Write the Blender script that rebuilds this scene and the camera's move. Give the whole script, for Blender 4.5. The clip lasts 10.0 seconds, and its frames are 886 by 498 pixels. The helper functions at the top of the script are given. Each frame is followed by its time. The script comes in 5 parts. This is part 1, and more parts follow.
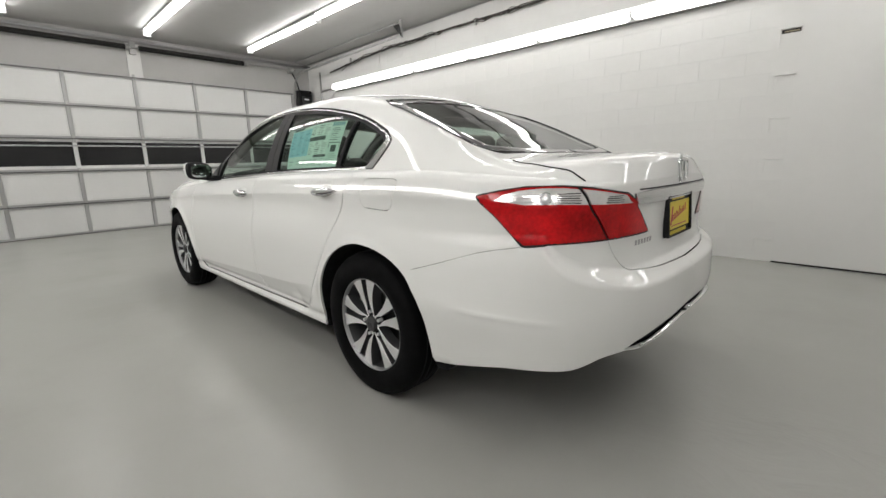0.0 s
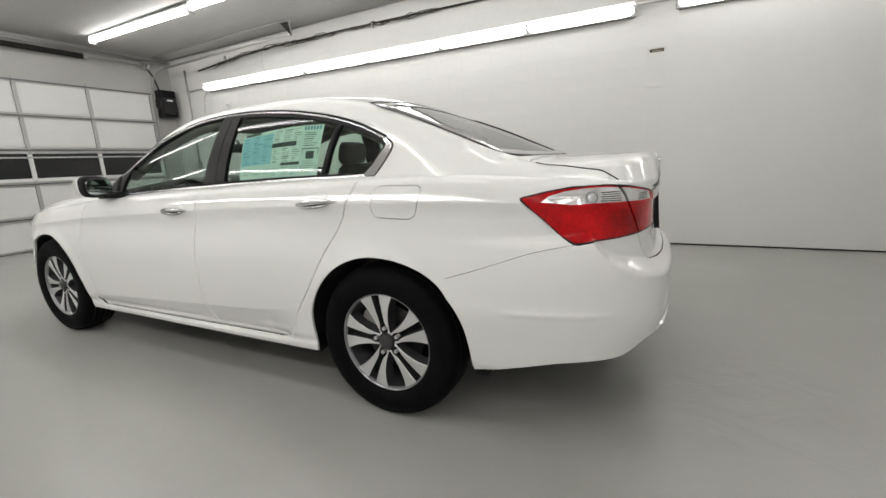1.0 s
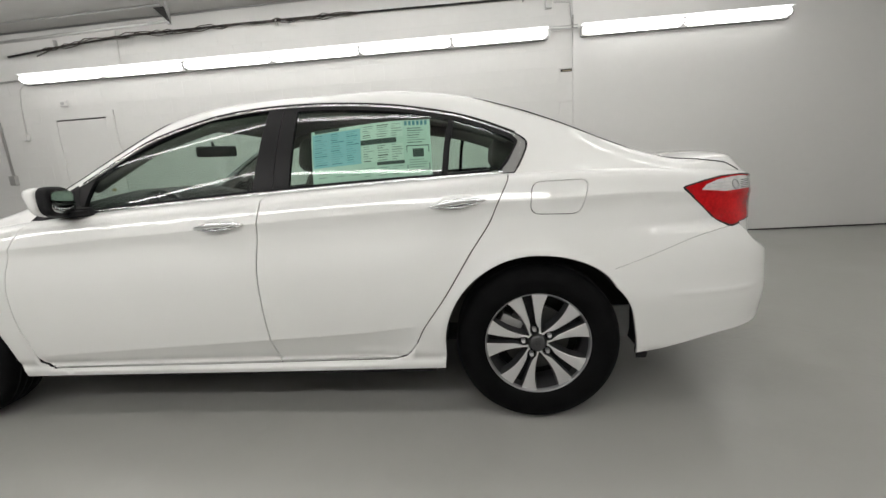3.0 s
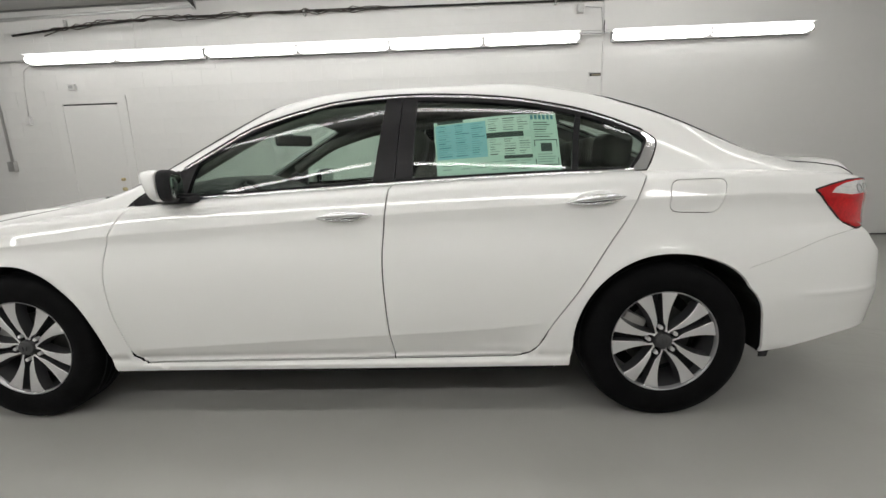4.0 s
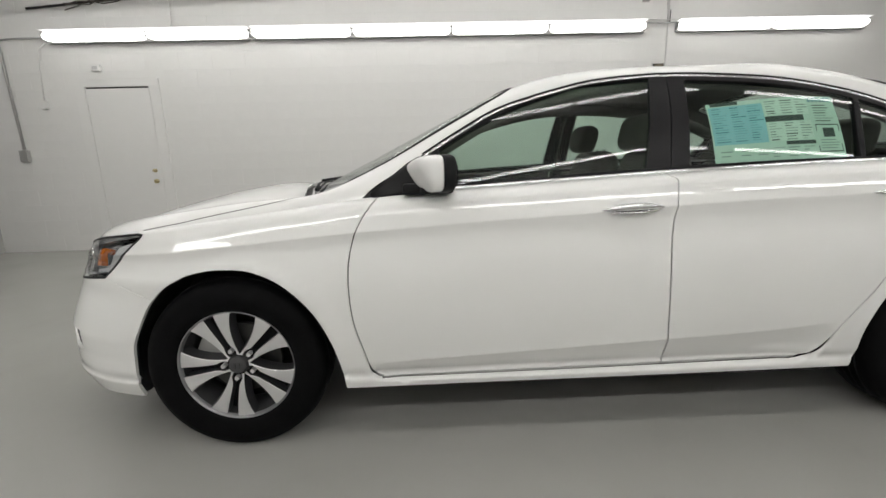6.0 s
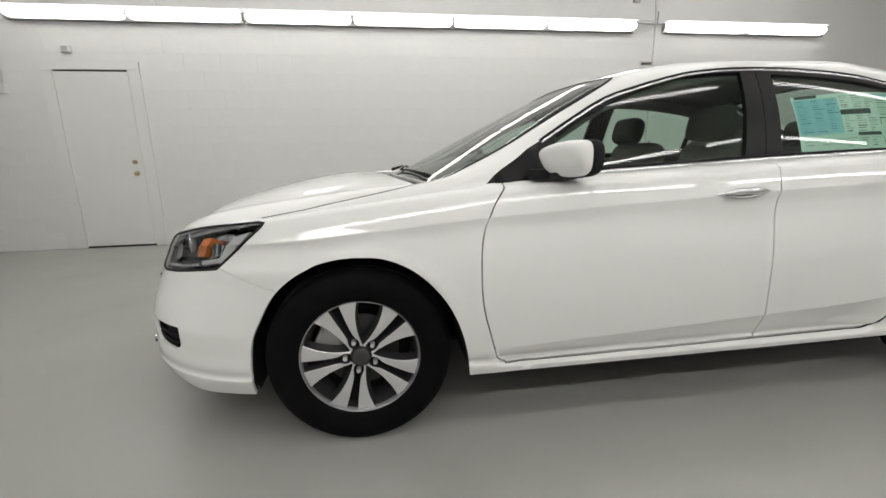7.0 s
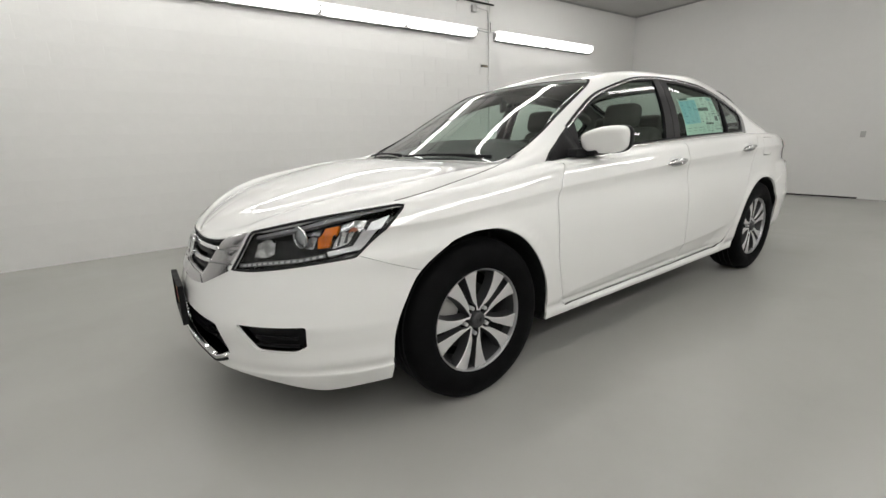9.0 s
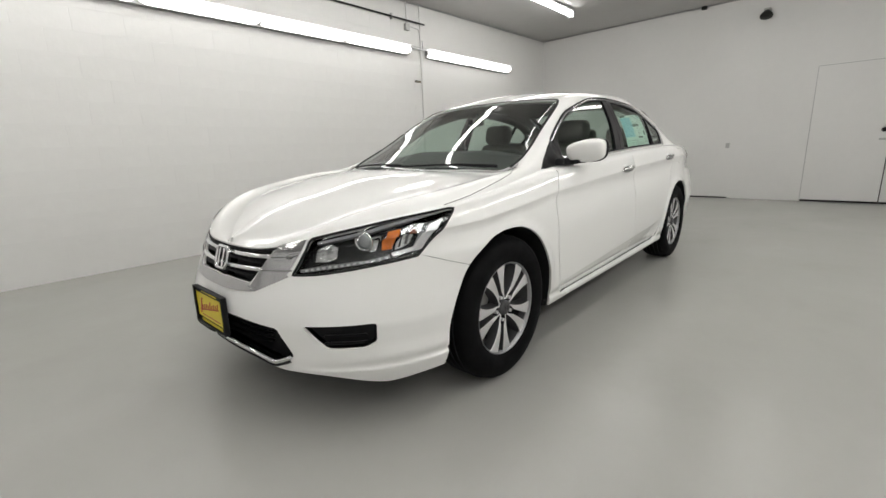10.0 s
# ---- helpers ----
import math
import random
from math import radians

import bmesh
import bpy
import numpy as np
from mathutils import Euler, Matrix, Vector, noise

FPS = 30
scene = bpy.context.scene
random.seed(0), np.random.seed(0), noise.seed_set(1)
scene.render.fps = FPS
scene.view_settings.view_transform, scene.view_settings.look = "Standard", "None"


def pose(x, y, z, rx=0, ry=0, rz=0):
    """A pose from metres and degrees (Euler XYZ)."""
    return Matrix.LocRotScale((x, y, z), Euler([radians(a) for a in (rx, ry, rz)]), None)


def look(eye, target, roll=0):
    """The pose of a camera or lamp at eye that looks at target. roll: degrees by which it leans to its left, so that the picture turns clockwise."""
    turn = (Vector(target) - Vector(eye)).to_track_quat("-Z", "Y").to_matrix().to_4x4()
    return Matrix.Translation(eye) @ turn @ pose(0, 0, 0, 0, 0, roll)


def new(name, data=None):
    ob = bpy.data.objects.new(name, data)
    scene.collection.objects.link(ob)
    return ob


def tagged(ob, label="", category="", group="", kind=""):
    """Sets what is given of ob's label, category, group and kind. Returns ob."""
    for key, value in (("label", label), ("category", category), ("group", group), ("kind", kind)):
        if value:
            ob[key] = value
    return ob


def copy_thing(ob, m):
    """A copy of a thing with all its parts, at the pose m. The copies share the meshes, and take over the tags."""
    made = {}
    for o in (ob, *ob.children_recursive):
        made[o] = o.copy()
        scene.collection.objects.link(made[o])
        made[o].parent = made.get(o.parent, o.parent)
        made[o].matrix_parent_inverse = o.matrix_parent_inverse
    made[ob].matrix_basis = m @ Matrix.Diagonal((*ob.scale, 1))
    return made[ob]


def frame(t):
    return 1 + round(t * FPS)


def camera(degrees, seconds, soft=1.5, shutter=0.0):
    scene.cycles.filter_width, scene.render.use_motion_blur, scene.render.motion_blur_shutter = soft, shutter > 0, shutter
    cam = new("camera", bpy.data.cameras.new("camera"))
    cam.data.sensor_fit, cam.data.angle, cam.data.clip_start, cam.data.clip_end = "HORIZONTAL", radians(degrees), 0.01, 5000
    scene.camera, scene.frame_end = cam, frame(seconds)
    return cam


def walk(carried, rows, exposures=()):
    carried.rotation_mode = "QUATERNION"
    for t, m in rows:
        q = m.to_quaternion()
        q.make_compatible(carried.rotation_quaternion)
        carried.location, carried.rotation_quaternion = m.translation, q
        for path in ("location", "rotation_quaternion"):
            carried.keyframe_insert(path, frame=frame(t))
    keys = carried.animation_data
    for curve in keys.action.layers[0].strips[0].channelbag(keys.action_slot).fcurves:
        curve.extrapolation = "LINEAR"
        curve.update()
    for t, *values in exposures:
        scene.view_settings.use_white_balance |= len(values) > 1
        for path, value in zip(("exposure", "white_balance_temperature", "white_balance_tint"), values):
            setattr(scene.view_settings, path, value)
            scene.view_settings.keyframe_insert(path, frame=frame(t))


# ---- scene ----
cam = camera(92.5, 10.0, soft=1.5)
PATH = [
    (0, (-2.915, 1.962, 1.066), (-1.556, 0.552, 0.66), -1.2),
    (0.5, (-2.654, 2.096, 1.078), (-1.502, 0.509, 0.688), -1.3),
    (1, (-2.393, 2.27, 1.086), (-1.509, 0.522, 0.68), -2.7),
    (1.5, (-2.105, 2.368, 1.087), (-1.424, 0.53, 0.692), -1.8),
    (2, (-1.818, 2.429, 1.092), (-1.359, 0.515, 0.735), -1.6),
    (2.5, (-1.501, 2.51, 1.087), (-1.221, 0.567, 0.701), -3.4),
    (4, (-0.556, 2.559, 1.08), (-0.469, 0.599, 0.694), -1.7),
    (4.5, (-0.26, 2.48, 1.073), (-0.206, 0.529, 0.636), -0.7),
    (5, (0.02, 2.427, 1.082), (0.06, 0.468, 0.683), -0.5),
    (5.5, (0.343, 2.426, 1.089), (0.292, 0.469, 0.681), -1.6),
    (6, (0.64, 2.371, 1.084), (0.586, 0.416, 0.664), -1.5),
    (7.5, (1.574, 2.3, 1.054), (1.072, 0.42, 0.592), -0.3),
    (8, (1.834, 2.249, 1.068), (1.081, 0.454, 0.606), 0.5),
    (8.5, (2.172, 2.218, 1.071), (1.231, 0.511, 0.621), -1.1),
    (9, (2.427, 2.102, 1.048), (1.307, 0.519, 0.556), -1.9),
    (9.5, (2.659, 1.997, 1.066), (1.373, 0.544, 0.583), 0.1),
    (10, (2.953, 1.919, 1.063), (1.516, 0.604, 0.609), -2.2),
]

EXPOSURE = -0.67
walk(cam, [(t, look(eye, target, roll)) for t, eye, target, roll in PATH], [(0.0, EXPOSURE), (2.5, EXPOSURE - 0.02), (4.5, EXPOSURE - 0.13), (5.5, EXPOSURE - 0.17), (7.5, EXPOSURE - 0.09), (9.0, EXPOSURE), (10.0, EXPOSURE + 0.05)])

# ---- world: a closed room, next to no light from outside ----
world = bpy.data.worlds.new("world")
scene.world = world
world.use_nodes = True
world.node_tree.nodes["Background"].inputs[0].default_value = (0.02, 0.02, 0.022, 1)
LAMP_WALL, LAMP_NEAR, LAMP_CEILING = 9.7, 29.5, 21.5  # radiance of the lenses

# room, metres: the car's middle is the origin, its nose points to +x
X_DOOR, X_BACK, Y_WALL, Y_NEAR = 6.30, -6.42, -3.33, 3.40
def ceil_z(x):
    return 3.31 - 0.010 * x


# ---- materials ----
def nodes_of(m):
    m.use_nodes = True
    return m.node_tree.nodes, m.node_tree.links


def plain(name, color, rough=0.5, metal=0.0, coat=0.0, spec=0.5, noise_amt=0.0, noise_scale=3.0, bump=0.0, bump_scale=60.0, emit=0.0, coat_rough=0.03):
    """A principled material with colour variation at two scales and fine relief."""
    m = bpy.data.materials.new(name)
    n, l = nodes_of(m)
    b = n["Principled BSDF"]
    b.inputs["Base Color"].default_value = (*color, 1)
    b.inputs["Roughness"].default_value = rough
    b.inputs["Metallic"].default_value = metal
    b.inputs["Coat Weight"].default_value = coat
    b.inputs["Coat Roughness"].default_value = coat_rough
    b.inputs["Specular IOR Level"].default_value = spec
    if emit:
        b.inputs["Emission Color"].default_value = (*color, 1)
        b.inputs["Emission Strength"].default_value = emit
    if noise_amt or bump:
        tc = n.new("ShaderNodeTexCoord")
    if noise_amt:
        n1 = n.new("ShaderNodeTexNoise"); n1.inputs["Scale"].default_value = noise_scale; n1.inputs["Detail"].default_value = 5
        n2 = n.new("ShaderNodeTexNoise"); n2.inputs["Scale"].default_value = noise_scale * 14; n2.inputs["Detail"].default_value = 3
        l.new(tc.outputs["Object"], n1.inputs["Vector"]); l.new(tc.outputs["Object"], n2.inputs["Vector"])
        add = n.new("ShaderNodeMath"); add.operation = "MULTIPLY_ADD"; add.inputs[1].default_value = 0.35
        l.new(n2.outputs["Fac"], add.inputs[0]); l.new(n1.outputs["Fac"], add.inputs[2])
        mr = n.new("ShaderNodeMapRange")
        mr.inputs["From Min"].default_value, mr.inputs["From Max"].default_value = 0.4, 0.95
        mr.inputs["To Min"].default_value, mr.inputs["To Max"].default_value = 1 - noise_amt, 1 + noise_amt * 0.4
        l.new(add.outputs[0], mr.inputs["Value"])
        mul = n.new("ShaderNodeVectorMath"); mul.operation = "SCALE"; mul.inputs[0].default_value = color
        l.new(mr.outputs[0], mul.inputs["Scale"]); l.new(mul.outputs[0], b.inputs["Base Color"])
        mr2 = n.new("ShaderNodeMapRange")
        mr2.inputs["From Min"].default_value, mr2.inputs["From Max"].default_value = 0.4, 0.95
        mr2.inputs["To Min"].default_value, mr2.inputs["To Max"].default_value = min(1, rough * 1.15), rough * 0.85
        l.new(add.outputs[0], mr2.inputs["Value"]); l.new(mr2.outputs[0], b.inputs["Roughness"])
    if bump:
        nb = n.new("ShaderNodeTexNoise"); nb.inputs["Scale"].default_value = bump_scale; nb.inputs["Detail"].default_value = 4
        bp = n.new("ShaderNodeBump"); bp.inputs["Strength"].default_value = bump; bp.inputs["Distance"].default_value = 0.002
        l.new(tc.outputs["Object"], nb.inputs["Vector"]); l.new(nb.outputs["Fac"], bp.inputs["Height"]); l.new(bp.outputs[0], b.inputs["Normal"])
    return m


def glass(name, tint, ior=1.5, rough=0.0):
    """A thin pane: tinted see-through with a Fresnel mirror."""
    m = bpy.data.materials.new(name)
    n, l = nodes_of(m)
    n.remove(n["Principled BSDF"])
    tr = n.new("ShaderNodeBsdfTransparent"); tr.inputs[0].default_value = (*tint, 1)
    gl = n.new("ShaderNodeBsdfGlossy"); gl.inputs["Roughness"].default_value = rough
    lw = n.new("ShaderNodeLayerWeight"); lw.inputs[0].default_value = 0.5
    pw = n.new("ShaderNodeMath"); pw.operation = "POWER"; pw.inputs[1].default_value = 5.0
    f0 = ((ior - 1) / (ior + 1)) ** 2
    fr = n.new("ShaderNodeMath"); fr.operation = "MULTIPLY_ADD"; fr.inputs[1].default_value, fr.inputs[2].default_value = 1 - f0, f0
    l.new(lw.outputs["Facing"], pw.inputs[0]); l.new(pw.outputs[0], fr.inputs[0])
    mx = n.new("ShaderNodeMixShader")
    l.new(fr.outputs[0], mx.inputs[0]); l.new(tr.outputs[0], mx.inputs[1]); l.new(gl.outputs[0], mx.inputs[2])
    l.new(mx.outputs[0], n["Material Output"].inputs[0])
    return m


def light_lens(name, color, strength):
    m = bpy.data.materials.new(name)
    n, l = nodes_of(m)
    n.remove(n["Principled BSDF"])
    e = n.new("ShaderNodeEmission"); e.inputs[0].default_value = (*color, 1); e.inputs[1].default_value = strength
    l.new(e.outputs[0], n["Material Output"].inputs[0])
    return m


def floor_paint():
    """Grey epoxy over concrete: soft gloss, cloudy wear, scuffs and a few shiny drips."""
    m = bpy.data.materials.new("epoxy_floor")
    n, l = nodes_of(m)
    b = n["Principled BSDF"]
    tc = n.new("ShaderNodeTexCoord")

    def noise_at(scale, detail, rough=.55, distort=0.0):
        t = n.new("ShaderNodeTexNoise")
        t.inputs["Scale"].default_value, t.inputs["Detail"].default_value, t.inputs["Roughness"].default_value, t.inputs["Distortion"].default_value = scale, detail, rough, distort
        l.new(tc.outputs["Object"], t.inputs["Vector"])
        return t.outputs["Fac"]

    def ramp(src, *stops):
        r = n.new("ShaderNodeValToRGB")
        while len(r.color_ramp.elements) < len(stops):
            r.color_ramp.elements.new(.5)
        for e, (p, c) in zip(r.color_ramp.elements, stops):
            e.position, e.color = p, (*c, 1)
        r.color_ramp.interpolation = "EASE"
        l.new(src, r.inputs[0])
        return r.outputs[0]
    base = ramp(noise_at(1.1, 7, .6), (.3, (.350, .348, .328)), (.5, (.368, .366, .346)), (.7, (.384, .382, .362)))
    spots = ramp(noise_at(42, 3, .6), (.74, (1, 1, 1)), (.80, (.93, .925, .91)))
    mul = n.new("ShaderNodeMix"); mul.data_type, mul.blend_type = "RGBA", "MULTIPLY"; mul.inputs[0].default_value = 1
    l.new(base, mul.inputs[6]); l.new(spots, mul.inputs[7]); l.new(mul.outputs[2], b.inputs["Base Color"])
    b.inputs["Roughness"].default_value = .26
    # trowel swirls left in the coat at one spot behind the car
    d = n.new("ShaderNodeVectorMath"); d.operation = "DISTANCE"; d.inputs[1].default_value = (-2.95, .35, 0)
    l.new(tc.outputs["Object"], d.inputs[0])
    spot = ramp(d.outputs["Value"], (.20, (1, 1, 1)), (.95, (0, 0, 0)))
    swirl = n.new("ShaderNodeMath"); swirl.operation = "MULTIPLY"
    l.new(spot, swirl.inputs[0]); l.new(ramp(noise_at(2.4, 4, .55, 1.6), (.30, (0, 0, 0)), (.70, (1, 1, 1))), swirl.inputs[1])
    bp = n.new("ShaderNodeBump"); bp.inputs["Strength"].default_value, bp.inputs["Distance"].default_value = .22, .012
    l.new(swirl.outputs[0], bp.inputs["Height"]); l.new(bp.outputs[0], b.inputs["Normal"])
    b.inputs["Specular IOR Level"].default_value = .4
    return m


M = {}
M["wall"] = plain("painted_wall", (0.70, 0.695, 0.68), 0.40, noise_amt=0.05, noise_scale=0.9, bump=0.25, bump_scale=45)
# mid grey: the ceiling's shade above the lamps is put into its colour
M["ceiling"] = plain("shaded_ceiling_paint", (0.47, 0.465, 0.455), 0.6, noise_amt=0.05, noise_scale=0.7, bump=0.1, bump_scale=60)
M["floor"] = floor_paint()
M["paint"] = plain("white_paint", (0.82, 0.82, 0.805), 0.6, coat=1.0, spec=0.0, coat_rough=0.012)
M["black"] = plain("black_trim", (0.007, 0.0065, 0.0075), 0.4, spec=0.22)
M["matte"] = plain("dark_plastic", (0.008, 0.008, 0.009), 0.7, spec=0.3, noise_amt=0.1, noise_scale=20)
M["chrome"] = plain("chrome", (0.82, 0.83, 0.84), 0.07, metal=1.0)
M["rubber"] = plain("tyre_rubber", (0.0035, 0.0035, 0.004), 0.7, spec=0.09, noise_amt=0.2, noise_scale=12, bump=0.3, bump_scale=90)
M["alloy"] = plain("machined_alloy", (0.80, 0.80, 0.81), 0.32, metal=0.85)
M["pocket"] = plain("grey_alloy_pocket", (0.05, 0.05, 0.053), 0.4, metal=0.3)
M["glass"] = glass("side_glass", (0.69, 0.81, 0.74), 1.55)
M["screen"] = glass("windscreen_glass", (0.80, 0.88, 0.84), 1.7)
M["seat"] = plain("seat_cloth", (0.105, 0.098, 0.088), 0.9, noise_amt=0.15, noise_scale=30)
M["dash"] = plain("dash_plastic", (0.018, 0.017, 0.017), 0.6)
M["lens"] = light_lens("tube_lens", (1.0, 0.985, 0.955), LAMP_CEILING)
M["wall_lens"] = light_lens("wall_tube_lens", (1.0, 0.985, 0.955), LAMP_WALL)
M["near_lens"] = light_lens("near_tube_lens", (1.0, 0.985, 0.955), LAMP_NEAR)
M["rim_edge"] = plain("rim_edge_alloy", (0.34, 0.34, 0.35), 0.3, metal=0.7)
M["flap"] = plain("grey_splash_guard", (0.40, 0.40, 0.40), 0.5, noise_amt=0.15, noise_scale=14)
M["black_glass"] = plain("black_glass_border", (0.010, 0.010, 0.011), 0.04, spec=0.5, coat=1.0)
M["bar"] = plain("brushed_chrome_bar", (0.80, 0.80, 0.80), 0.22, metal=0.9)
M["nut"] = plain("wheel_nut_steel", (0.6, 0.6, 0.61), 0.35, metal=0.1)
M["white_metal"] = plain("white_enamel", (0.8, 0.8, 0.79), 0.35)
M["tray"] = plain("grey_lamp_tray", (0.26, 0.26, 0.255), 0.6, spec=0.2)
M["cable"] = plain("brown_cable_sheath", (0.07, 0.058, 0.05), 0.6, noise_amt=0.5, noise_scale=9)
M["galv"] = plain("galvanised", (0.45, 0.45, 0.44), 0.4, metal=0.6)
M["red"] = plain("red_lens", (0.60, 0.006, 0.010), 0.10, spec=0.3, noise_amt=0.75, noise_scale=6, bump=0.12, bump_scale=25)
M["door_panel"] = plain("white_door_panel", (0.74, 0.74, 0.73), 0.45, noise_amt=0.05, noise_scale=1.5)
# dark grey also puts the shadow under the garage door's rails into the struts
M["strut"] = plain("dark_strut", (0.16, 0.16, 0.16), 0.5, metal=0.3)
M["rail_grey"] = plain("grey_aluminium", (0.42, 0.42, 0.42), 0.4, metal=0.5)
M["drl"] = plain("lamp_light_bar", (0.19, 0.19, 0.20), 0.25, metal=0.2, coat=0.5, bump=0.5, bump_scale=120)
M["lamp_glass"] = glass("headlamp_lens", (0.93, 0.94, 0.94), 1.36)
M["bezel"] = plain("lamp_bezel", (0.012, 0.012, 0.013), 0.25)
M["amber"] = plain("amber_plastic", (0.66, 0.16, 0.012), 0.12, coat=0.6, noise_amt=0.35, noise_scale=25, bump=0.6, bump_scale=70)
M["amber_dim"] = plain("dim_amber_bulb", (0.25, 0.08, 0.04), 0.2)
M["reflector"] = plain("lamp_reflector", (0.80, 0.80, 0.81), 0.14, metal=1.0, noise_amt=0.6, noise_scale=32, bump=1.0, bump_scale=75)
M["smoked"] = plain("smoked_plastic", (0.12, 0.12, 0.125), 0.2, metal=0.3, bump=0.5, bump_scale=140)
M["silver_band"] = plain("silver_lamp_edge", (0.66, 0.66, 0.67), 0.25, metal=0.4)
M["clear_lens"] = plain("projector_glass", (0.5, 0.52, 0.54), 0.03, metal=0.6, coat=1.0)
M["chrome_soft"] = plain("satin_chrome", (0.60, 0.60, 0.61), 0.13, metal=1.0)
M["tail_clear"] = plain("tail_clear_lens", (0.78, 0.76, 0.76), 0.12, metal=0.25, coat=0.8, noise_amt=0.25, noise_scale=30, bump=0.3, bump_scale=35)
M["yellow"] = plain("plate_yellow", (0.72, 0.58, 0.02), 0.4)
M["plate_red"] = plain("plate_red", (0.42, 0.02, 0.02), 0.4)
# darkened grey: the dim light under the roof is put into the colour
M["lining"] = plain("shaded_lining", (0.15, 0.142, 0.13), 0.95, noise_amt=0.1, noise_scale=40)
M["mirror"] = plain("mirror_glass", (0.42, 0.45, 0.44), 0.02, metal=1.0)
M["hub_grey"] = plain("hub_cap_grey", (0.06, 0.06, 0.063), 0.4, metal=0.3)
M["disc"] = plain("brake_disc_steel", (0.07, 0.07, 0.068), 0.45, metal=0.7)
M["paper"] = plain("sticker_paper", (0.66, 0.80, 0.74), 0.6)
M["paper_white"] = plain("sticker_white", (0.76, 0.86, 0.81), 0.6)
M["paper_blue"] = plain("sticker_blue", (0.36, 0.66, 0.76), 0.6)
M["ink"] = plain("sticker_ink", (0.05, 0.07, 0.065), 0.6)
M["ink_blue"] = plain("sticker_ink_blue", (0.10, 0.28, 0.36), 0.6)
M["ink_teal"] = plain("sticker_ink_teal", (0.24, 0.50, 0.60), 0.6)
M["ink_grey"] = plain("sticker_ink_grey", (0.32, 0.40, 0.37), 0.6)
M["board"] = plain("smooth_white_paint", (0.71, 0.705, 0.69), 0.38, noise_amt=0.04, noise_scale=0.8, bump=0.08, bump_scale=30)
M["west"] = plain("west_wall_paint", (0.74, 0.735, 0.72), 0.40, noise_amt=0.04, noise_scale=0.8, bump=0.08, bump_scale=30)
M["block"] = plain("painted_block", (0.70, 0.695, 0.68), 0.40, noise_amt=0.05, noise_scale=1.1, bump=0.5, bump_scale=28)
M["header"] = plain("grey_header_paint", (0.46, 0.455, 0.445), 0.5, noise_amt=0.06, noise_scale=1.2)
M["spring"] = plain("oiled_dark_steel", (0.014, 0.013, 0.012), 0.55, metal=0.2, noise_amt=0.2, noise_scale=15)
M["brass"] = plain("worn_brass", (0.50, 0.42, 0.24), 0.35, metal=1.0)
M["stone"] = plain("cut_block_face", (0.36, 0.31, 0.22), 0.9, noise_amt=0.2, noise_scale=30)
M["dark_pane"] = plain("dark_pane", (0.008, 0.008, 0.009), 0.25)


# ---- building helpers ----
def mesh_ob(name, bm, material, parent=None, label="", smooth=False):
    me = bpy.data.meshes.new(name)
    bm.normal_update()
    bm.to_mesh(me)
    bm.free()
    if smooth:
        me.shade_smooth()
    me.materials.append(material)
    ob = new(name, me)
    if parent is not None:
        ob.parent = parent
    if label:
        ob["label"] = label
    return ob


def part(name, bm, material, parent, label="", smooth=False):
    return mesh_ob(name, bm, material, parent, label, smooth)


def thing(name, label, category, group="", kind="", at=(0, 0, 0)):
    e = new(name)
    e.location = at
    e.empty_display_size = 0.1
    return tagged(e, label, category, group, kind)


def add_box(bm, lo, hi, bevel=0.0):
    c = [(a + b) / 2 for a, b in zip(lo, hi)]
    d = [b - a for a, b in zip(lo, hi)]
    r = bmesh.ops.create_cube(bm, size=1, matrix=Matrix.Translation(c) @ Matrix.Diagonal((*d, 1)))
    if bevel:
        es = list({e for v in r["verts"] for e in v.link_edges})
        bmesh.ops.bevel(bm, geom=es, offset=bevel, segments=2, affect="EDGES", profile=0.6)
    return bm


def box(lo, hi, bevel=0.0):
    return add_box(bmesh.new(), lo, hi, bevel)


def add_tube(bm, pts, r, seg=10, cap=True):
    """A round tube along points."""
    pts = [Vector(p) for p in pts]
    rings, up = [], Vector((0, 0, 1))
    for i, p in enumerate(pts):
        d = (pts[min(i + 1, len(pts) - 1)] - pts[max(i - 1, 0)]).normalized()
        a = d.cross(up)
        a = a.normalized() if a.length > 1e-3 else d.cross(Vector((1, 0, 0))).normalized()
        b = a.cross(d).normalized()
        rr = r[i] if isinstance(r, (list, tuple)) else r
        rings.append([bm.verts.new(p + rr * (math.cos(k * math.tau / seg) * a + math.sin(k * math.tau / seg) * b)) for k in range(seg)])
    for ra, rb in zip(rings, rings[1:]):
        for k in range(seg):
            bm.faces.new((ra[k], ra[(k + 1) % seg], rb[(k + 1) % seg], rb[k])).smooth = True
    if cap:
        bm.faces.new(rings[0][::-1]); bm.faces.new(rings[-1])
    return bm


def tube(pts, r, seg=10):
    return add_tube(bmesh.new(), pts, r, seg)


def pchip(pts):
    """A smooth curve through (x, value...) rows, without overshoot."""
    P = np.array(pts, float)
    x, Y = P[:, 0], P[:, 1:]
    h = np.diff(x)[:, None]
    d = np.diff(Y, axis=0) / h
    m = np.zeros_like(Y)
    m[0], m[-1] = d[0], d[-1]
    for i in range(1, len(x) - 1):
        w1, w2 = 2 * h[i] + h[i - 1], h[i] + 2 * h[i - 1]
        ok = d[i - 1] * d[i] > 0
        with np.errstate(divide="ignore", invalid="ignore"):
            m[i] = np.where(ok, (w1 + w2) / (w1 / np.where(d[i - 1] == 0, 1, d[i - 1]) + w2 / np.where(d[i] == 0, 1, d[i])), 0)

    def f(q):
        q = np.clip(np.asarray(q, float), x[0], x[-1])
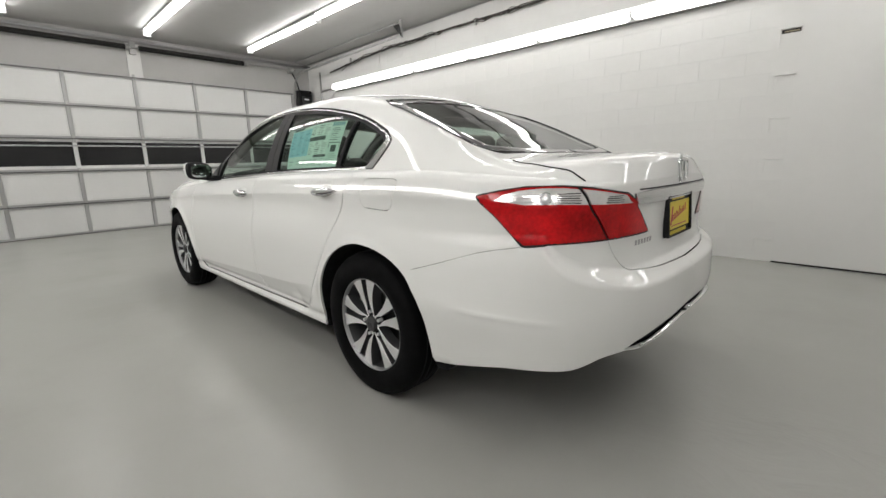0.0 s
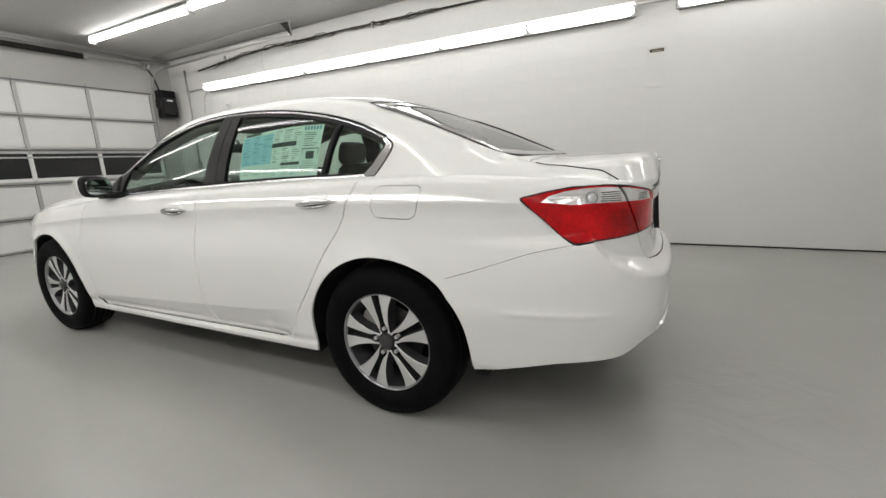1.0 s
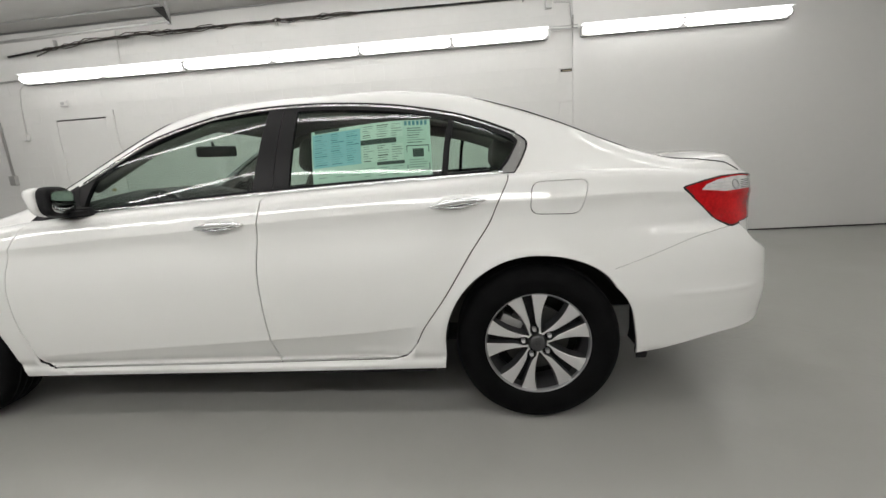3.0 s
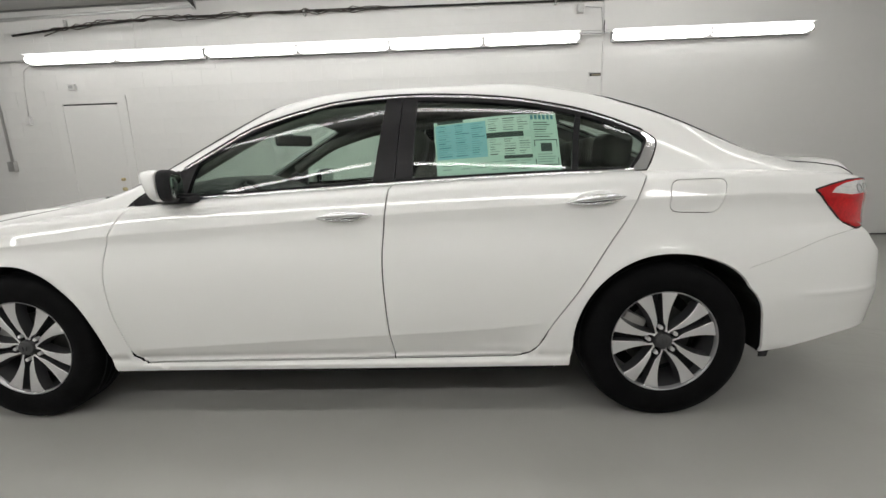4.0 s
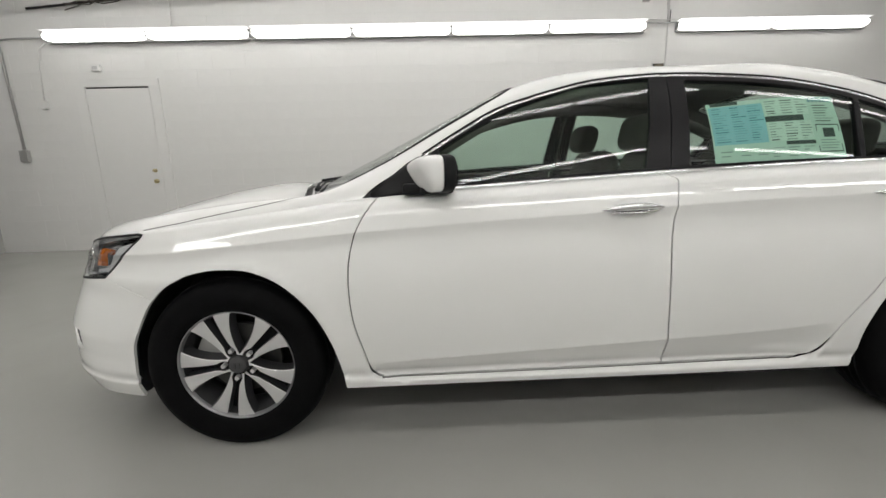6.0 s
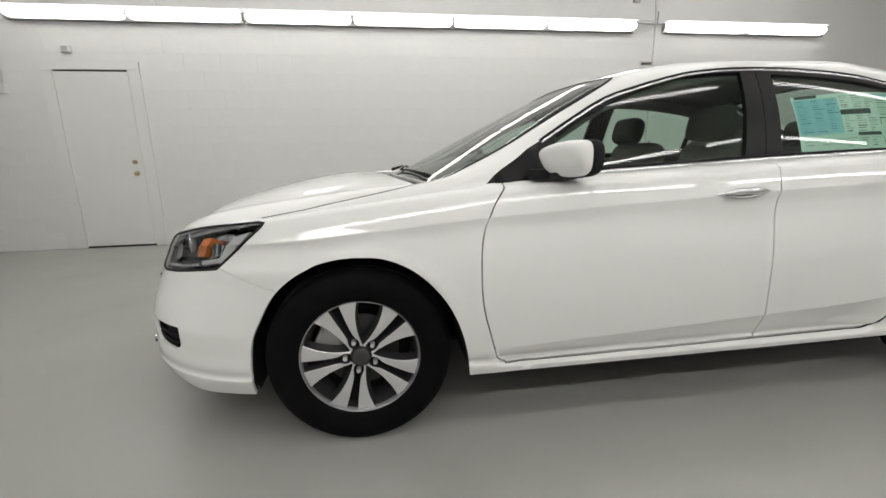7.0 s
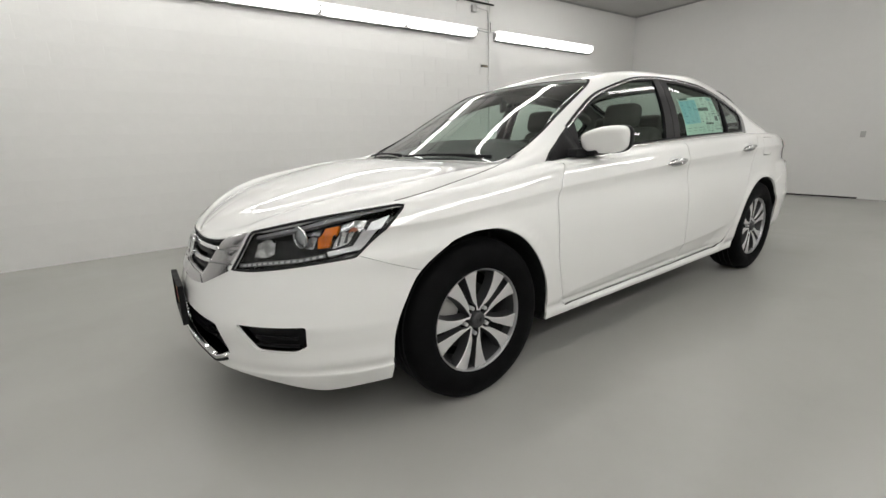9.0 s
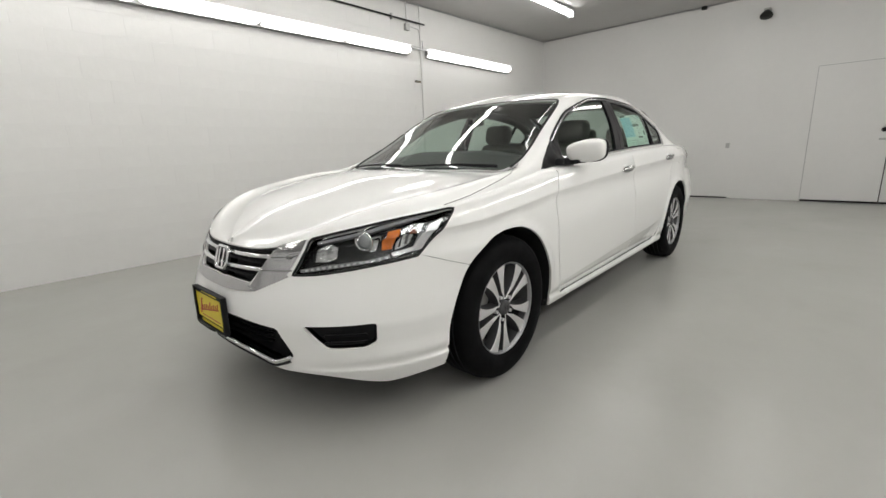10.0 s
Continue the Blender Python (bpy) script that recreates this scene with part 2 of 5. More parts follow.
        i = np.clip(np.searchsorted(x, q, side="right") - 1, 0, len(x) - 2)
        t = ((q - x[i]) / h[i, 0])[..., None]
        hh = h[i]
        v = (1 + 2 * t) * (1 - t) ** 2 * Y[i] + t * (1 - t) ** 2 * hh * m[i] + t * t * (3 - 2 * t) * Y[i + 1] + t * t * (t - 1) * hh * m[i + 1]
        return v[..., 0] if v.shape[-1] == 1 else v
    return f


# ---- the car's skin: a side surface (s, z) and an upper surface (s, u) ----
# s runs along the side (s = x) and bends round the nose and the tail to the middle line.
SF, SR, WRAP = 1.55, -1.70, 1.0
width_x = pchip([(-1.75, .985), (-1.4, 1.0), (-0.9, .998), (0, 1.0), (0.9, 1.0), (1.3, .998), (1.55, .975)])
section = pchip([(.05, .80), (.14, .84), (.2, .868), (.245, .886), (.268, .892), (.282, .886), (.30, .897), (.35, .9035), (.40, .9080), (.47, .9135), (.58, .9185), (.67, .9208), (.74, .9180), (.80, .9135), (.845, .9115), (.872, .9150), (.8915, .9195), (.8945, .9186), (.92, .9105), (.945, .9022), (.968, .893), (.982, .885), (.992, .866), (1.0, .805)])
crease = pchip([(-2.6, .76), (-1.9, .79), (-1.3, .768), (-.95, .758), (-.15, .734), (.05, .723), (.4, .71), (.7, .69), (1.06, .685), (1.43, .68), (1.8, .7), (2.6, .73)])
# the doors' foot, up into their lower corners
def door_foot(s):
    return np.interp(s, [-.926, -.885, -.847, -.808, -.76, -.259, .78, .84, .868, .88, .902], [.418, .343, .295, .272, .2625, .260, .2525, .257, .270, .290, .37])


# the crease low on the doors, rising to the rear
lower_crease = pchip([(-1.05, .455), (-.897, .436), (-.687, .412), (-.244, .388), (.319, .360), (.875, .331), (1.0, .325)])
belt_z = pchip([(-2.7, .995), (-2.4, .985), (-2.2, .988), (-2.04, 1.0), (-1.875, 1.012), (-1.7, 1.03), (-1.31, 1.032), (-1.13, 1.027), (-.7, 1.016), (-.27, 1.0), (.2, .978), (.6, .96), (.87, .943), (1.1, .918), (1.35, .89), (1.55, .865), (1.64, .850), (1.83, .823), (2.1, .764), (2.245, .724), (2.36, .708), (2.55, .704)])
belt_in = pchip([(-2.7, .0), (-1.7, .02), (-1.4, .0), (.8, 0.0), (1.1, .02), (1.5, .05), (1.7, .05)])
nose_x = pchip([(.05, 2.24), (.15, 2.28), (.2, 2.305), (.28, 2.33), (.4, 2.345), (.5, 2.325), (.58, 2.291), (.66, 2.258), (.71, 2.237), (.80, 2.175), (.9, 2.12)])
tail_x = pchip([(.15, -2.32), (.25, -2.38), (.3, -2.42), (.4, -2.462), (.5, -2.474), (.60, -2.472), (.64, -2.452), (.67, -2.410), (.76, -2.392), (.9, -2.394), (.95, -2.402), (1.0, -2.404), (1.06, -2.41)])
rail = pchip([(-2.7, -2.4, 0.0, 1.055), (-2.5, -2.36, 0.3, 1.066), (-2.2, -2.2, 0.585, 1.054), (-2.0, -2.0, 0.60, 1.052), (-1.88, -1.88, 0.585, 1.088), (-1.75, -1.75, 0.590, 1.143), (-1.5, -1.5, 0.598, 1.254), (-1.25, -1.25, 0.580, 1.345), (-1.0, -1.0, 0.573, 1.400), (-0.74, -0.74, 0.582, 1.427), (-0.33, -0.33, 0.575, 1.425), (0, 0, 0.575, 1.41), (0.25, 0.25, 0.577, 1.367), (0.5, 0.5, 0.592, 1.257), (0.8, 0.8, 0.634, 1.086), (0.95, 0.95, 0.665, 1.005), (1.12, 1.12, 0.705, 0.928), (1.3, 1.3, 0.7, 0.922), (1.55, 1.55, 0.66, 0.89), (1.8, 1.78, 0.58, 0.855), (2.05, 1.98, 0.48, 0.81), (2.35, 2.16, 0.22, 0.742), (2.55, 2.235, 0.0, 0.715)])
spine = pchip([(-2.7, -2.39, 1.076), (-2.5, -2.3, 1.088), (-2.2, -2.1, 1.086), (-2.0, -1.98, 1.085), (-1.93, -1.93, 1.096), (-1.75, -1.75, 1.160), (-1.5, -1.5, 1.266), (-1.25, -1.25, 1.367), (-1.0, -1.0, 1.45), (-0.74, -0.74, 1.468), (-0.33, -0.33, 1.468), (0, 0, 1.457), (0.25, 0.25, 1.400), (0.5, 0.5, 1.293), (0.8, 0.8, 1.149), (0.95, 0.95, 1.075), (1.12, 1.12, 0.993), (1.2, 1.2, 0.957), (1.26, 1.26, 0.962), (1.4, 1.4, 0.966), (1.55, 1.55, 0.950), (1.8, 1.78, 0.908), (2.05, 1.97, 0.862), (2.35, 2.14, 0.784), (2.55, 2.225, 0.722)])
bulge = pchip([(-2.7, 0.01), (-2.0, 0.010), (-1.6, .009), (-1.3, .009), (-1.0, 0.018), (-.7, .026), (0.5, 0.028), (0.8, 0.024), (1.1, 0.03), (1.5, 0.035), (2.55, 0.005)])
fillet = pchip([(-2.7, .3), (-2.0, .25), (-1.8, .14), (-1.4, .12), (-1.2, .13), (-.9, .15), (.5, .15), (.9, .18), (1.1, .25), (1.4, .45), (2.55, .45)])


# how far the flanks lean in with height, and how much of it the nose keeps
lean_in = pchip([(.05, 0.0), (.2, .006), (.3, .012), (.45, .012), (.6, .015), (.7, .023), (.82, .038), (.9, .040), (1.05, .042)])
lean_keep = pchip([(-2.7, .7), (-2.2, 1.2), (-1.85, 1.45), (-1.55, 1.1), (-1.2, 1.0), (1.0, 1.0), (1.35, .75), (1.7, .25), (2.55, .1)])
# the rear bumper's upper edge: level across the tail, climbing to the lamp at the corner
ridge_z = pchip([(-2.7, .630), (-2.42, .634), (-2.28, .656), (-2.20, .672), (-2.11, .708), (-2.075, .738), (-2.045, .770), (-1.98, .788), (-1.6, .80)])
tail_low = pchip([(.15, -2.36), (.25, -2.405), (.3, -2.43), (.4, -2.462), (.5, -2.478), (.60, -2.476), (.70, -2.466), (.80, -2.45)])


def soften(f, d):
    """The curve f averaged over a short stretch, for flowing reflections."""
    return lambda q: sum(w * f(np.asarray(q, float) + k * d) for k, w in ((-2, .0625), (-1, .25), (0, .375), (1, .25), (2, .0625)))


rail, spine, bulge = soften(rail, .045), soften(spine, .03), soften(bulge, .06)


def side(s, z):
    """The car's side, nose and tail: a point for every (s, z)."""
    s, z = np.broadcast_arrays(np.asarray(s, float), np.asarray(z, float))
    zb = belt_z(s)
    x = np.clip(s, SR, SF)
    zc = .6 + (zb - .6) * crease(s)
    high = np.where(z > zc, .893 + (z - zc) * .107 / (zb - zc), .6 + (z - .6) * .293 / (zc - .6))
    zr = np.where(z > .6, high, z)
    y = width_x(x) * section(zr) - lean_in(z) * lean_keep(s) + belt_in(x) * np.clip((.893 - section(np.maximum(zr, .968))) / .088, 0, 1)
    under = np.clip(lower_crease(x) - z, 0, .085)  # the doors' undercut, from the crease down to their foot
    y = y - .40 * under * np.clip((z - door_foot(s)) / .015, 0, 1) * np.clip((.93 - s) / .06, 0, 1) * np.clip((s + .92) / .20, 0, 1)
    for cx in (1.37, -1.37):
        r = np.hypot(x - cx, z - .345)
        y = y + .009 * np.exp(-((r - .372) / .03) ** 2) * np.clip((z - .30) / .15, 0, 1) * (z < .8)
    y = y + .004 * np.exp(-((z - .535) / .011) ** 2) * np.clip((-1.80 - s) / .05, 0, 1) * np.clip((s + 2.12) / .08, 0, 1)
    lip = (.016 * np.clip((.36 - z) / .09, 0, 1) - .14 * np.clip(.268 - z, 0, .09)) * np.clip((s - 1.60) / .12, 0, 1)
    y = y + lip
    out = np.stack([x, y, z], -1)
    # above the ridge the tail steps in under lamps and lid
    r0 = ridge_z(s) - .010
    g = np.clip((z - r0) / np.maximum(np.minimum(.066, .815 - r0), .028), 0, 1)
    g = g * g * (3 - 2 * g)
    for front in (True, False):
        t = np.clip((s - SF if front else SR - s) / WRAP, 0, 1)
        xn = nose_x(z) + lip if front else tail_low(z) * (1 - g) + np.maximum(tail_x(z), -2.410) * g
        low = np.clip((.69 - z) / .25, 0, 1) if front else 1 - g
        x0, a, b = (SF, .522 + .10 * low, .42 + .03 * low) if front else (SR, -.67 - .030 * low, .70 + .05 * low)
        slope = -.15 + .15 * low if front else .05 + .05 * g
        c0, c1, c2, c3 = (1 - t) ** 3, 3 * t * (1 - t) ** 2, 3 * t * t * (1 - t), t ** 3
        px = c0 * x0 + c1 * (x0 + a) + (c2 + c3) * xn + c2 * (.022 if front else 0)
        py = c0 * y + c1 * (y + a * slope) + c2 * b * y / .92
        on = (s > SF) if front else (s < SR)
        out[..., 0] = np.where(on, px, out[..., 0])
        out[..., 1] = np.where(on, py, out[..., 1])
    return out


def upper(s, u):
    """From the belt (u = 0) over the glass and the rail (1 to 2) to the middle line (3)."""
    s, u = np.broadcast_arrays(np.asarray(s, float), np.asarray(u, float))
    B = side(s, belt_z(s))
    R = rail(s)
    sp = spine(s)
    C = np.stack([sp[..., 0], 0 * s, sp[..., 1]], -1)
    d = R - B
    n = np.stack([0 * s, d[..., 2], -d[..., 1]], -1)
    n = n / np.maximum(np.linalg.norm(n, axis=-1, keepdims=True), 1e-6)
    K = (B + R) / 2 + n * bulge(s)[..., None] * 2
    f = fillet(s)[..., None]

    def glassy(w):
        return (1 - w) ** 2 * B + 2 * w * (1 - w) * K + w * w * R
    f2 = f * np.clip(.32 / np.maximum(R[..., 1:2], .05), .2, 1)
    K2 = np.stack([(R[..., 0] + C[..., 0]) / 2, R[..., 1] * .5, C[..., 2]], -1)

    def roofy(q):
        return (1 - q) ** 2 * R + 2 * q * (1 - q) * K2 + q * q * C
    w1 = (1 - f) * np.clip(u, 0, 1)[..., None]
    g = np.clip(u - 1, 0, 1)[..., None]
    q = f2 + (1 - f2) * np.clip(u - 2, 0, 1)[..., None]
    E1, E2 = glassy(1 - f), roofy(f2)
    mid = (1 - g) ** 2 * E1 + 2 * g * (1 - g) * R + g * g * E2
    uu = u[..., None]
    out = np.where(uu <= 1, glassy(w1), np.where(uu <= 2, mid, roofy(q)))
    # the bonnet's raised middle, with a soft edge on each side
    edge = .60 - .20 * (out[..., 0] - 1.2)
    rise = 1 / (1 + np.exp(-(edge - out[..., 1]) / .022))
    out[..., 2] += .007 * rise * np.clip((s - 1.28) / .25, 0, 1) * np.clip((2.05 - s) / .45, 0, 1)
    return out


def normals(surf, a, b):
    e = 2e-3
    n = np.cross(surf(a + e, b) - surf(a - e, b), surf(a, b + e) - surf(a, b - e))
    ln = np.linalg.norm(n, axis=-1, keepdims=True)
    return n / np.maximum(ln, 1e-9)


# ---- cutting the skin into panels ----
from mathutils.geometry import delaunay_2d_cdt


def inside(poly, p):
    poly = np.asarray(poly, float)
    a, b = poly, np.roll(poly, -1, axis=0)
    hit = np.zeros(len(p), bool)
    for (x0, y0), (x1, y1) in zip(a, b):
        if y0 == y1:
            continue
        c = ((y0 > p[:, 1]) != (y1 > p[:, 1])) & (p[:, 0] < (x1 - x0) * (p[:, 1] - y0) / (y1 - y0) + x0)
        hit ^= c
    return hit


def dist_to(line, p):
    line = np.asarray(line, float)
    best = np.full(len(p), 1e9)
    for a, b in zip(line[:-1], line[1:]):
        d = b - a
        t = np.clip(((p - a) @ d) / max(d @ d, 1e-12), 0, 1)
        best = np.minimum(best, np.hypot(*(p - a - t[:, None] * d).T))
    return best


def dense(line, step):
    out = [np.array(line[0], float)]
    for a, b in zip(line[:-1], line[1:]):
        a, b = np.array(a, float), np.array(b, float)
        n = max(1, int(np.ceil(np.linalg.norm(b - a) / step)))
        out += [a + (b - a) * k / n for k in range(1, n + 1)]
    return np.array(out)


def smooth_line(pts, step=.02, closed=False):
    """A Catmull-Rom curve through 2D points."""
    P = [np.array(p, float) for p in pts]
    Q = [P[-1], *P, P[0], P[1]] if closed else [2 * P[0] - P[1], *P, 2 * P[-1] - P[-2]]
    out = []
    for i in range(1, len(Q) - 2):
        n = max(2, int(np.ceil(np.linalg.norm(Q[i + 1] - Q[i]) / step)))
        for k in range(n):
            t = k / n
            out.append(.5 * (2 * Q[i] + (Q[i + 1] - Q[i - 1]) * t + (2 * Q[i - 1] - 5 * Q[i] + 4 * Q[i + 1] - Q[i + 2]) * t * t + (3 * Q[i] - Q[i - 1] - 3 * Q[i + 1] + Q[i + 2]) * t ** 3))
    if not closed:
        out.append(Q[-2])
    return np.array(out)


def round_poly(pts, r=.02, n=4):
    """A closed outline with rounded corners."""
    P = [np.array(p[:2], float) for p in pts]
    out = []
    for i, p in enumerate(P):
        rr = pts[i][2] if len(pts[i]) > 2 else r
        a, b = P[i - 1] - p, P[(i + 1) % len(P)] - p
        la, lb = np.linalg.norm(a), np.linalg.norm(b)
        k = min(rr, .45 * la, .45 * lb)
        pa, pb = p + a / la * k, p + b / lb * k
        for j in range(n + 1):
            t = j / n
            out.append((1 - t) ** 2 * pa + 2 * t * (1 - t) * p + t * t * pb)
    return np.array(out)


class Skin:
    """A surface over a flat domain, cut along outlines, from which panels are taken."""

    def __init__(self, surf, border, step, loops, gaps, bscale=1.0, guides=()):
        self.surf, self.k = surf, np.array([1.0, bscale])
        lines = [np.vstack([border, border[:1]])] + [np.vstack([l, l[:1]]) for l in loops]
        lines = [dense(np.asarray(l) * self.k, step * .9) for l in lines]
        lines += [dense(np.asarray(g, float) * self.k, step) for g in guides]
        self.gaps = []
        for g, half in gaps:
            g = dense(np.asarray(g, float) * self.k, step * .7)
            d = np.gradient(g, axis=0)
            nrm = np.stack([-d[:, 1], d[:, 0]], -1) / np.maximum(np.linalg.norm(d, axis=1, keepdims=True), 1e-9)
            lines += [g + nrm * half, g - nrm * half]
            self.gaps.append((g, half))
        bp = lines[0]
        lo, hi = bp.min(0), bp.max(0)
        gx, gy = np.meshgrid(np.arange(lo[0], hi[0], step), np.arange(lo[1], hi[1], step), indexing="ij")
        grid = np.stack([gx.ravel(), gy.ravel()], -1)
        grid = grid[inside(bp, grid)]
        keep = np.ones(len(grid), bool)
        for l in lines:
            near = (grid >= l.min(0) - step).all(1) & (grid <= l.max(0) + step).all(1)
            idx = np.where(near & keep)[0]
            keep[idx[dist_to(l, grid[idx]) < step * .35]] = False
        verts, edges = [tuple(p) for p in grid[keep]], []
        for l in lines:
            base = len(verts)
            verts += [tuple(p) for p in l]
            edges += [(base + i, base + i + 1) for i in range(len(l) - 1)]
        v, _, f, *_ = delaunay_2d_cdt([Vector(p) for p in verts], edges, [], 0, 1e-5)
        self.v = np.array([tuple(p) for p in v])
        self.f = np.array([tuple(t) for t in f if len(t) == 3])
        self.c = self.v[self.f].mean(1)
        self.left = inside(bp, self.c)
        for g, half in self.gaps:
            self.left &= dist_to(g, self.c) > half * .97
        self.xyz = surf(self.v[:, 0], self.v[:, 1] / self.k[1])
        self.n = -normals(surf, self.v[:, 0], self.v[:, 1] / self.k[1])

    def take(self, loop=None, test=None):
        """The faces within an outline; they are not given out again."""
        m = self.left.copy()
        if loop is not None:
            m &= inside(np.asarray(loop) * self.k, self.c)
        if test is not None:
            m &= test(self.c[:, 0], self.c[:, 1] / self.k[1])
        self.left &= ~m
        return self.f[m]

    def panel(self, name, faces, material, parent, label="", rim=.012, mirror=False, lift=0.0, both=True, fair=False):
        """A mesh of these faces, with edges folded inwards. both: on the two sides of the car, as one panel each. fair: bent to one smooth curve, as pressed glass is."""
        made = []
        for right in ((False, True) if both else (mirror,)):
            used, inv = np.unique(faces, return_inverse=True)
            tri = inv.reshape(-1, 3)
            p, n = self.xyz[used] + self.n[used] * lift, self.n[used].copy()
            if fair:
                x, z = p[:, 0], p[:, 2]
                base = np.stack([np.ones_like(x), x, x * x, z, z * z, x * z], -1)
                c = np.linalg.lstsq(base, p[:, 1], rcond=None)[0]
                y = base @ c
                p[:, 1] = y - np.clip((y - p[:, 1]).max() - .003, 0, .010)
                n = np.stack([-(c[1] + 2 * c[2] * x + c[5] * z), np.ones_like(x), -(c[3] + 2 * c[4] * z + c[5] * x)], -1)
                n /= np.linalg.norm(n, axis=1, keepdims=True)
            if right:
                p, n = p * (1, -1, 1), n * (1, -1, 1)
            else:
                tri = tri[:, ::-1]
            verts, nor, polys = [tuple(q) for q in p], [tuple(q) for q in n], [tuple(int(i) for i in t) for t in tri]
            if rim:
                seen = {}
                for t in polys:
                    for a, b in ((t[0], t[1]), (t[1], t[2]), (t[2], t[0])):
                        seen[(a, b)] = 1
                for a, b in seen:
                    if (b, a) in seen:
                        continue
                    va, vb = Vector(verts[a]), Vector(verts[b])
                    wa, wb = va - Vector(nor[a]) * rim, vb - Vector(nor[b]) * rim
                    fn = tuple((vb - va).cross(Vector(nor[a])).normalized())
                    k = len(verts)
                    verts += [tuple(va), tuple(vb), tuple(wb), tuple(wa)]
                    nor += [fn] * 4
                    polys.append((k + 1, k, k + 3, k + 2))
            me = bpy.data.meshes.new(name)
            me.from_pydata(verts, [], polys)
            me.shade_smooth()
            me.normals_split_custom_set_from_vertices(nor)
            me.materials.append(material)
            ob = new(name, me)
            ob.parent = parent
            if label:
                ob["label"] = label
            made.append(ob)
        return made


def u_at(x, z=None, y=None):
    """Where on the upper surface, at station x, the height z or the half width y lies."""
    us = np.linspace(0, 3, 601)
    p = upper(np.full(601, x), us)
    return float(np.interp(z, p[:, 2], us)) if z is not None else float(np.interp(-y, -p[:, 1], us))


def xz_loop(pts):
    return np.array([(x, u_at(x, z=z)) for x, z in pts])


def xz_shift(pts, d):
    """An outline moved by d metres across its own direction, as seen from the side."""
    t = np.gradient(np.asarray(pts, float), axis=0)
    n = np.stack([-t[:, 1], t[:, 0]], -1) / np.maximum(np.linalg.norm(t, axis=1, keepdims=True), 1e-9)
    return xz_loop(np.asarray(pts) + n * d)


def ribbon(name, surf, path, w, lift, material, parent, label="", sides=(1, -1), sink=.004, smooth_ends=False):
    """A flat moulding with rounded edges laid on the skin along a path, on one or both sides of the car."""
    L = np.asarray(path, float)
    p, n = surf(L[:, 0], L[:, 1]), -normals(surf, L[:, 0], L[:, 1])
    t = np.gradient(p, axis=0)
    v = np.cross(n, t)
    v /= np.maximum(np.linalg.norm(v, axis=1, keepdims=True), 1e-9)
    prof = [(-.5, -sink), (-.5, lift * .55), (-.33, lift), (.33, lift), (.5, lift * .55), (.5, -sink)]
    ww = np.full(len(L), w) if np.isscalar(w) else np.interp(np.linspace(0, 1, len(L)), np.linspace(0, 1, len(w)), w)
    made = []
    for sgn in sides:
        bm = bmesh.new()
        rows = [[bm.verts.new(Vector((p[i] + v[i] * k * ww[i] + n[i] * h) * (1, sgn, 1))) for k, h in prof] for i in range(len(L))]
        for ra, rb in zip(rows, rows[1:]):
            for j in range(5):
                q = (ra[j], ra[j + 1], rb[j + 1], rb[j])
                bm.faces.new(q if sgn > 0 else q[::-1])
        for r in (rows[0], rows[-1]):
            bm.faces.new(r)
        bmesh.ops.recalc_face_normals(bm, faces=bm.faces)
        made.append(part(name, bm, material, parent, label, smooth=True))
    return made


def patch(name, surf, corners, lift, material, parent, n=(10, 6), sgn=1, label=""):
    """A thin sheet on the skin between four corners of the domain."""
    a, b, c, d = [np.array(q, float) for q in corners]
    bm = bmesh.new()
    rows = []
    for i in range(n[0] + 1):
        for_row = []
        for j in range(n[1] + 1):
            x, y = i / n[0], j / n[1]
            q = (a * (1 - x) + b * x) * (1 - y) + (d * (1 - x) + c * x) * y
            p = surf(q[0], q[1]) - normals(surf, q[0], q[1]) * lift
            for_row.append(bm.verts.new(Vector(p * (1, sgn, 1))))
        rows.append(for_row)
    for i in range(n[0]):
        for j in range(n[1]):
            bm.faces.new((rows[i][j], rows[i + 1][j], rows[i + 1][j + 1], rows[i][j + 1]))
    return part(name, bm, material, parent, label, smooth=True)


car = thing("car", "white four-door sedan with alloy wheels and a window sticker", "car")

# ---- outlines on the side, in (s, z) ----
sill_z = pchip([(-2.7, .415), (-2.5, .395), (-2.42, .398), (-2.355, .414), (-2.27, .410), (-2.20, .384), (-2.15, .368), (-2.05, .359), (-1.96, .350), (-1.85, .318), (-1.746, .280), (-1.6, .26), (-1.0, .235), (1.0, .225), (1.6, .208), (1.67, .202), (1.74, .202), (1.80, .196), (1.85, .192), (1.92, .209), (2.0, .236), (2.06, .249), (2.13, .257), (2.195, .261), (2.225, .268), (2.30, .296), (2.43, .314), (2.55, .320)])
ss = np.concatenate([np.arange(-2.7, 2.55, .03), [2.55]])
border = np.vstack([np.stack([ss, sill_z(ss)], -1), np.stack([ss[::-1], belt_z(ss[::-1])], -1)])


def arc(cx, cz, r, a0, a1, n=40):
    return np.array([(cx + r * math.cos(math.radians(a0 + (a1 - a0) * k / n)), cz + r * math.sin(math.radians(a0 + (a1 - a0) * k / n))) for k in range(n + 1)])


arch_f = np.vstack([smooth_line([(1.685, .15), (1.683, .30), (1.676, .40), (1.655, .50), (1.62, .60), (1.55, .682), (1.46, .711), (1.372, .717), (1.28, .706), (1.18, .657), (1.09, .565), (1.03, .455), (.995, .33), (.98, .2), (.978, .1)]), [(1.685, .1)]])
arch_r = np.vstack([arc(-1.379, .345, .371, -4, 92), smooth_line([(-1.43, .7135), (-1.49, .705), (-1.56, .684), (-1.622, .653), (-1.672, .611), (-1.706, .556), (-1.727, .485), (-1.737, .40), (-1.744, .30), (-1.747, .20)]), [(-1.748, .1), (-.985, .1)]])
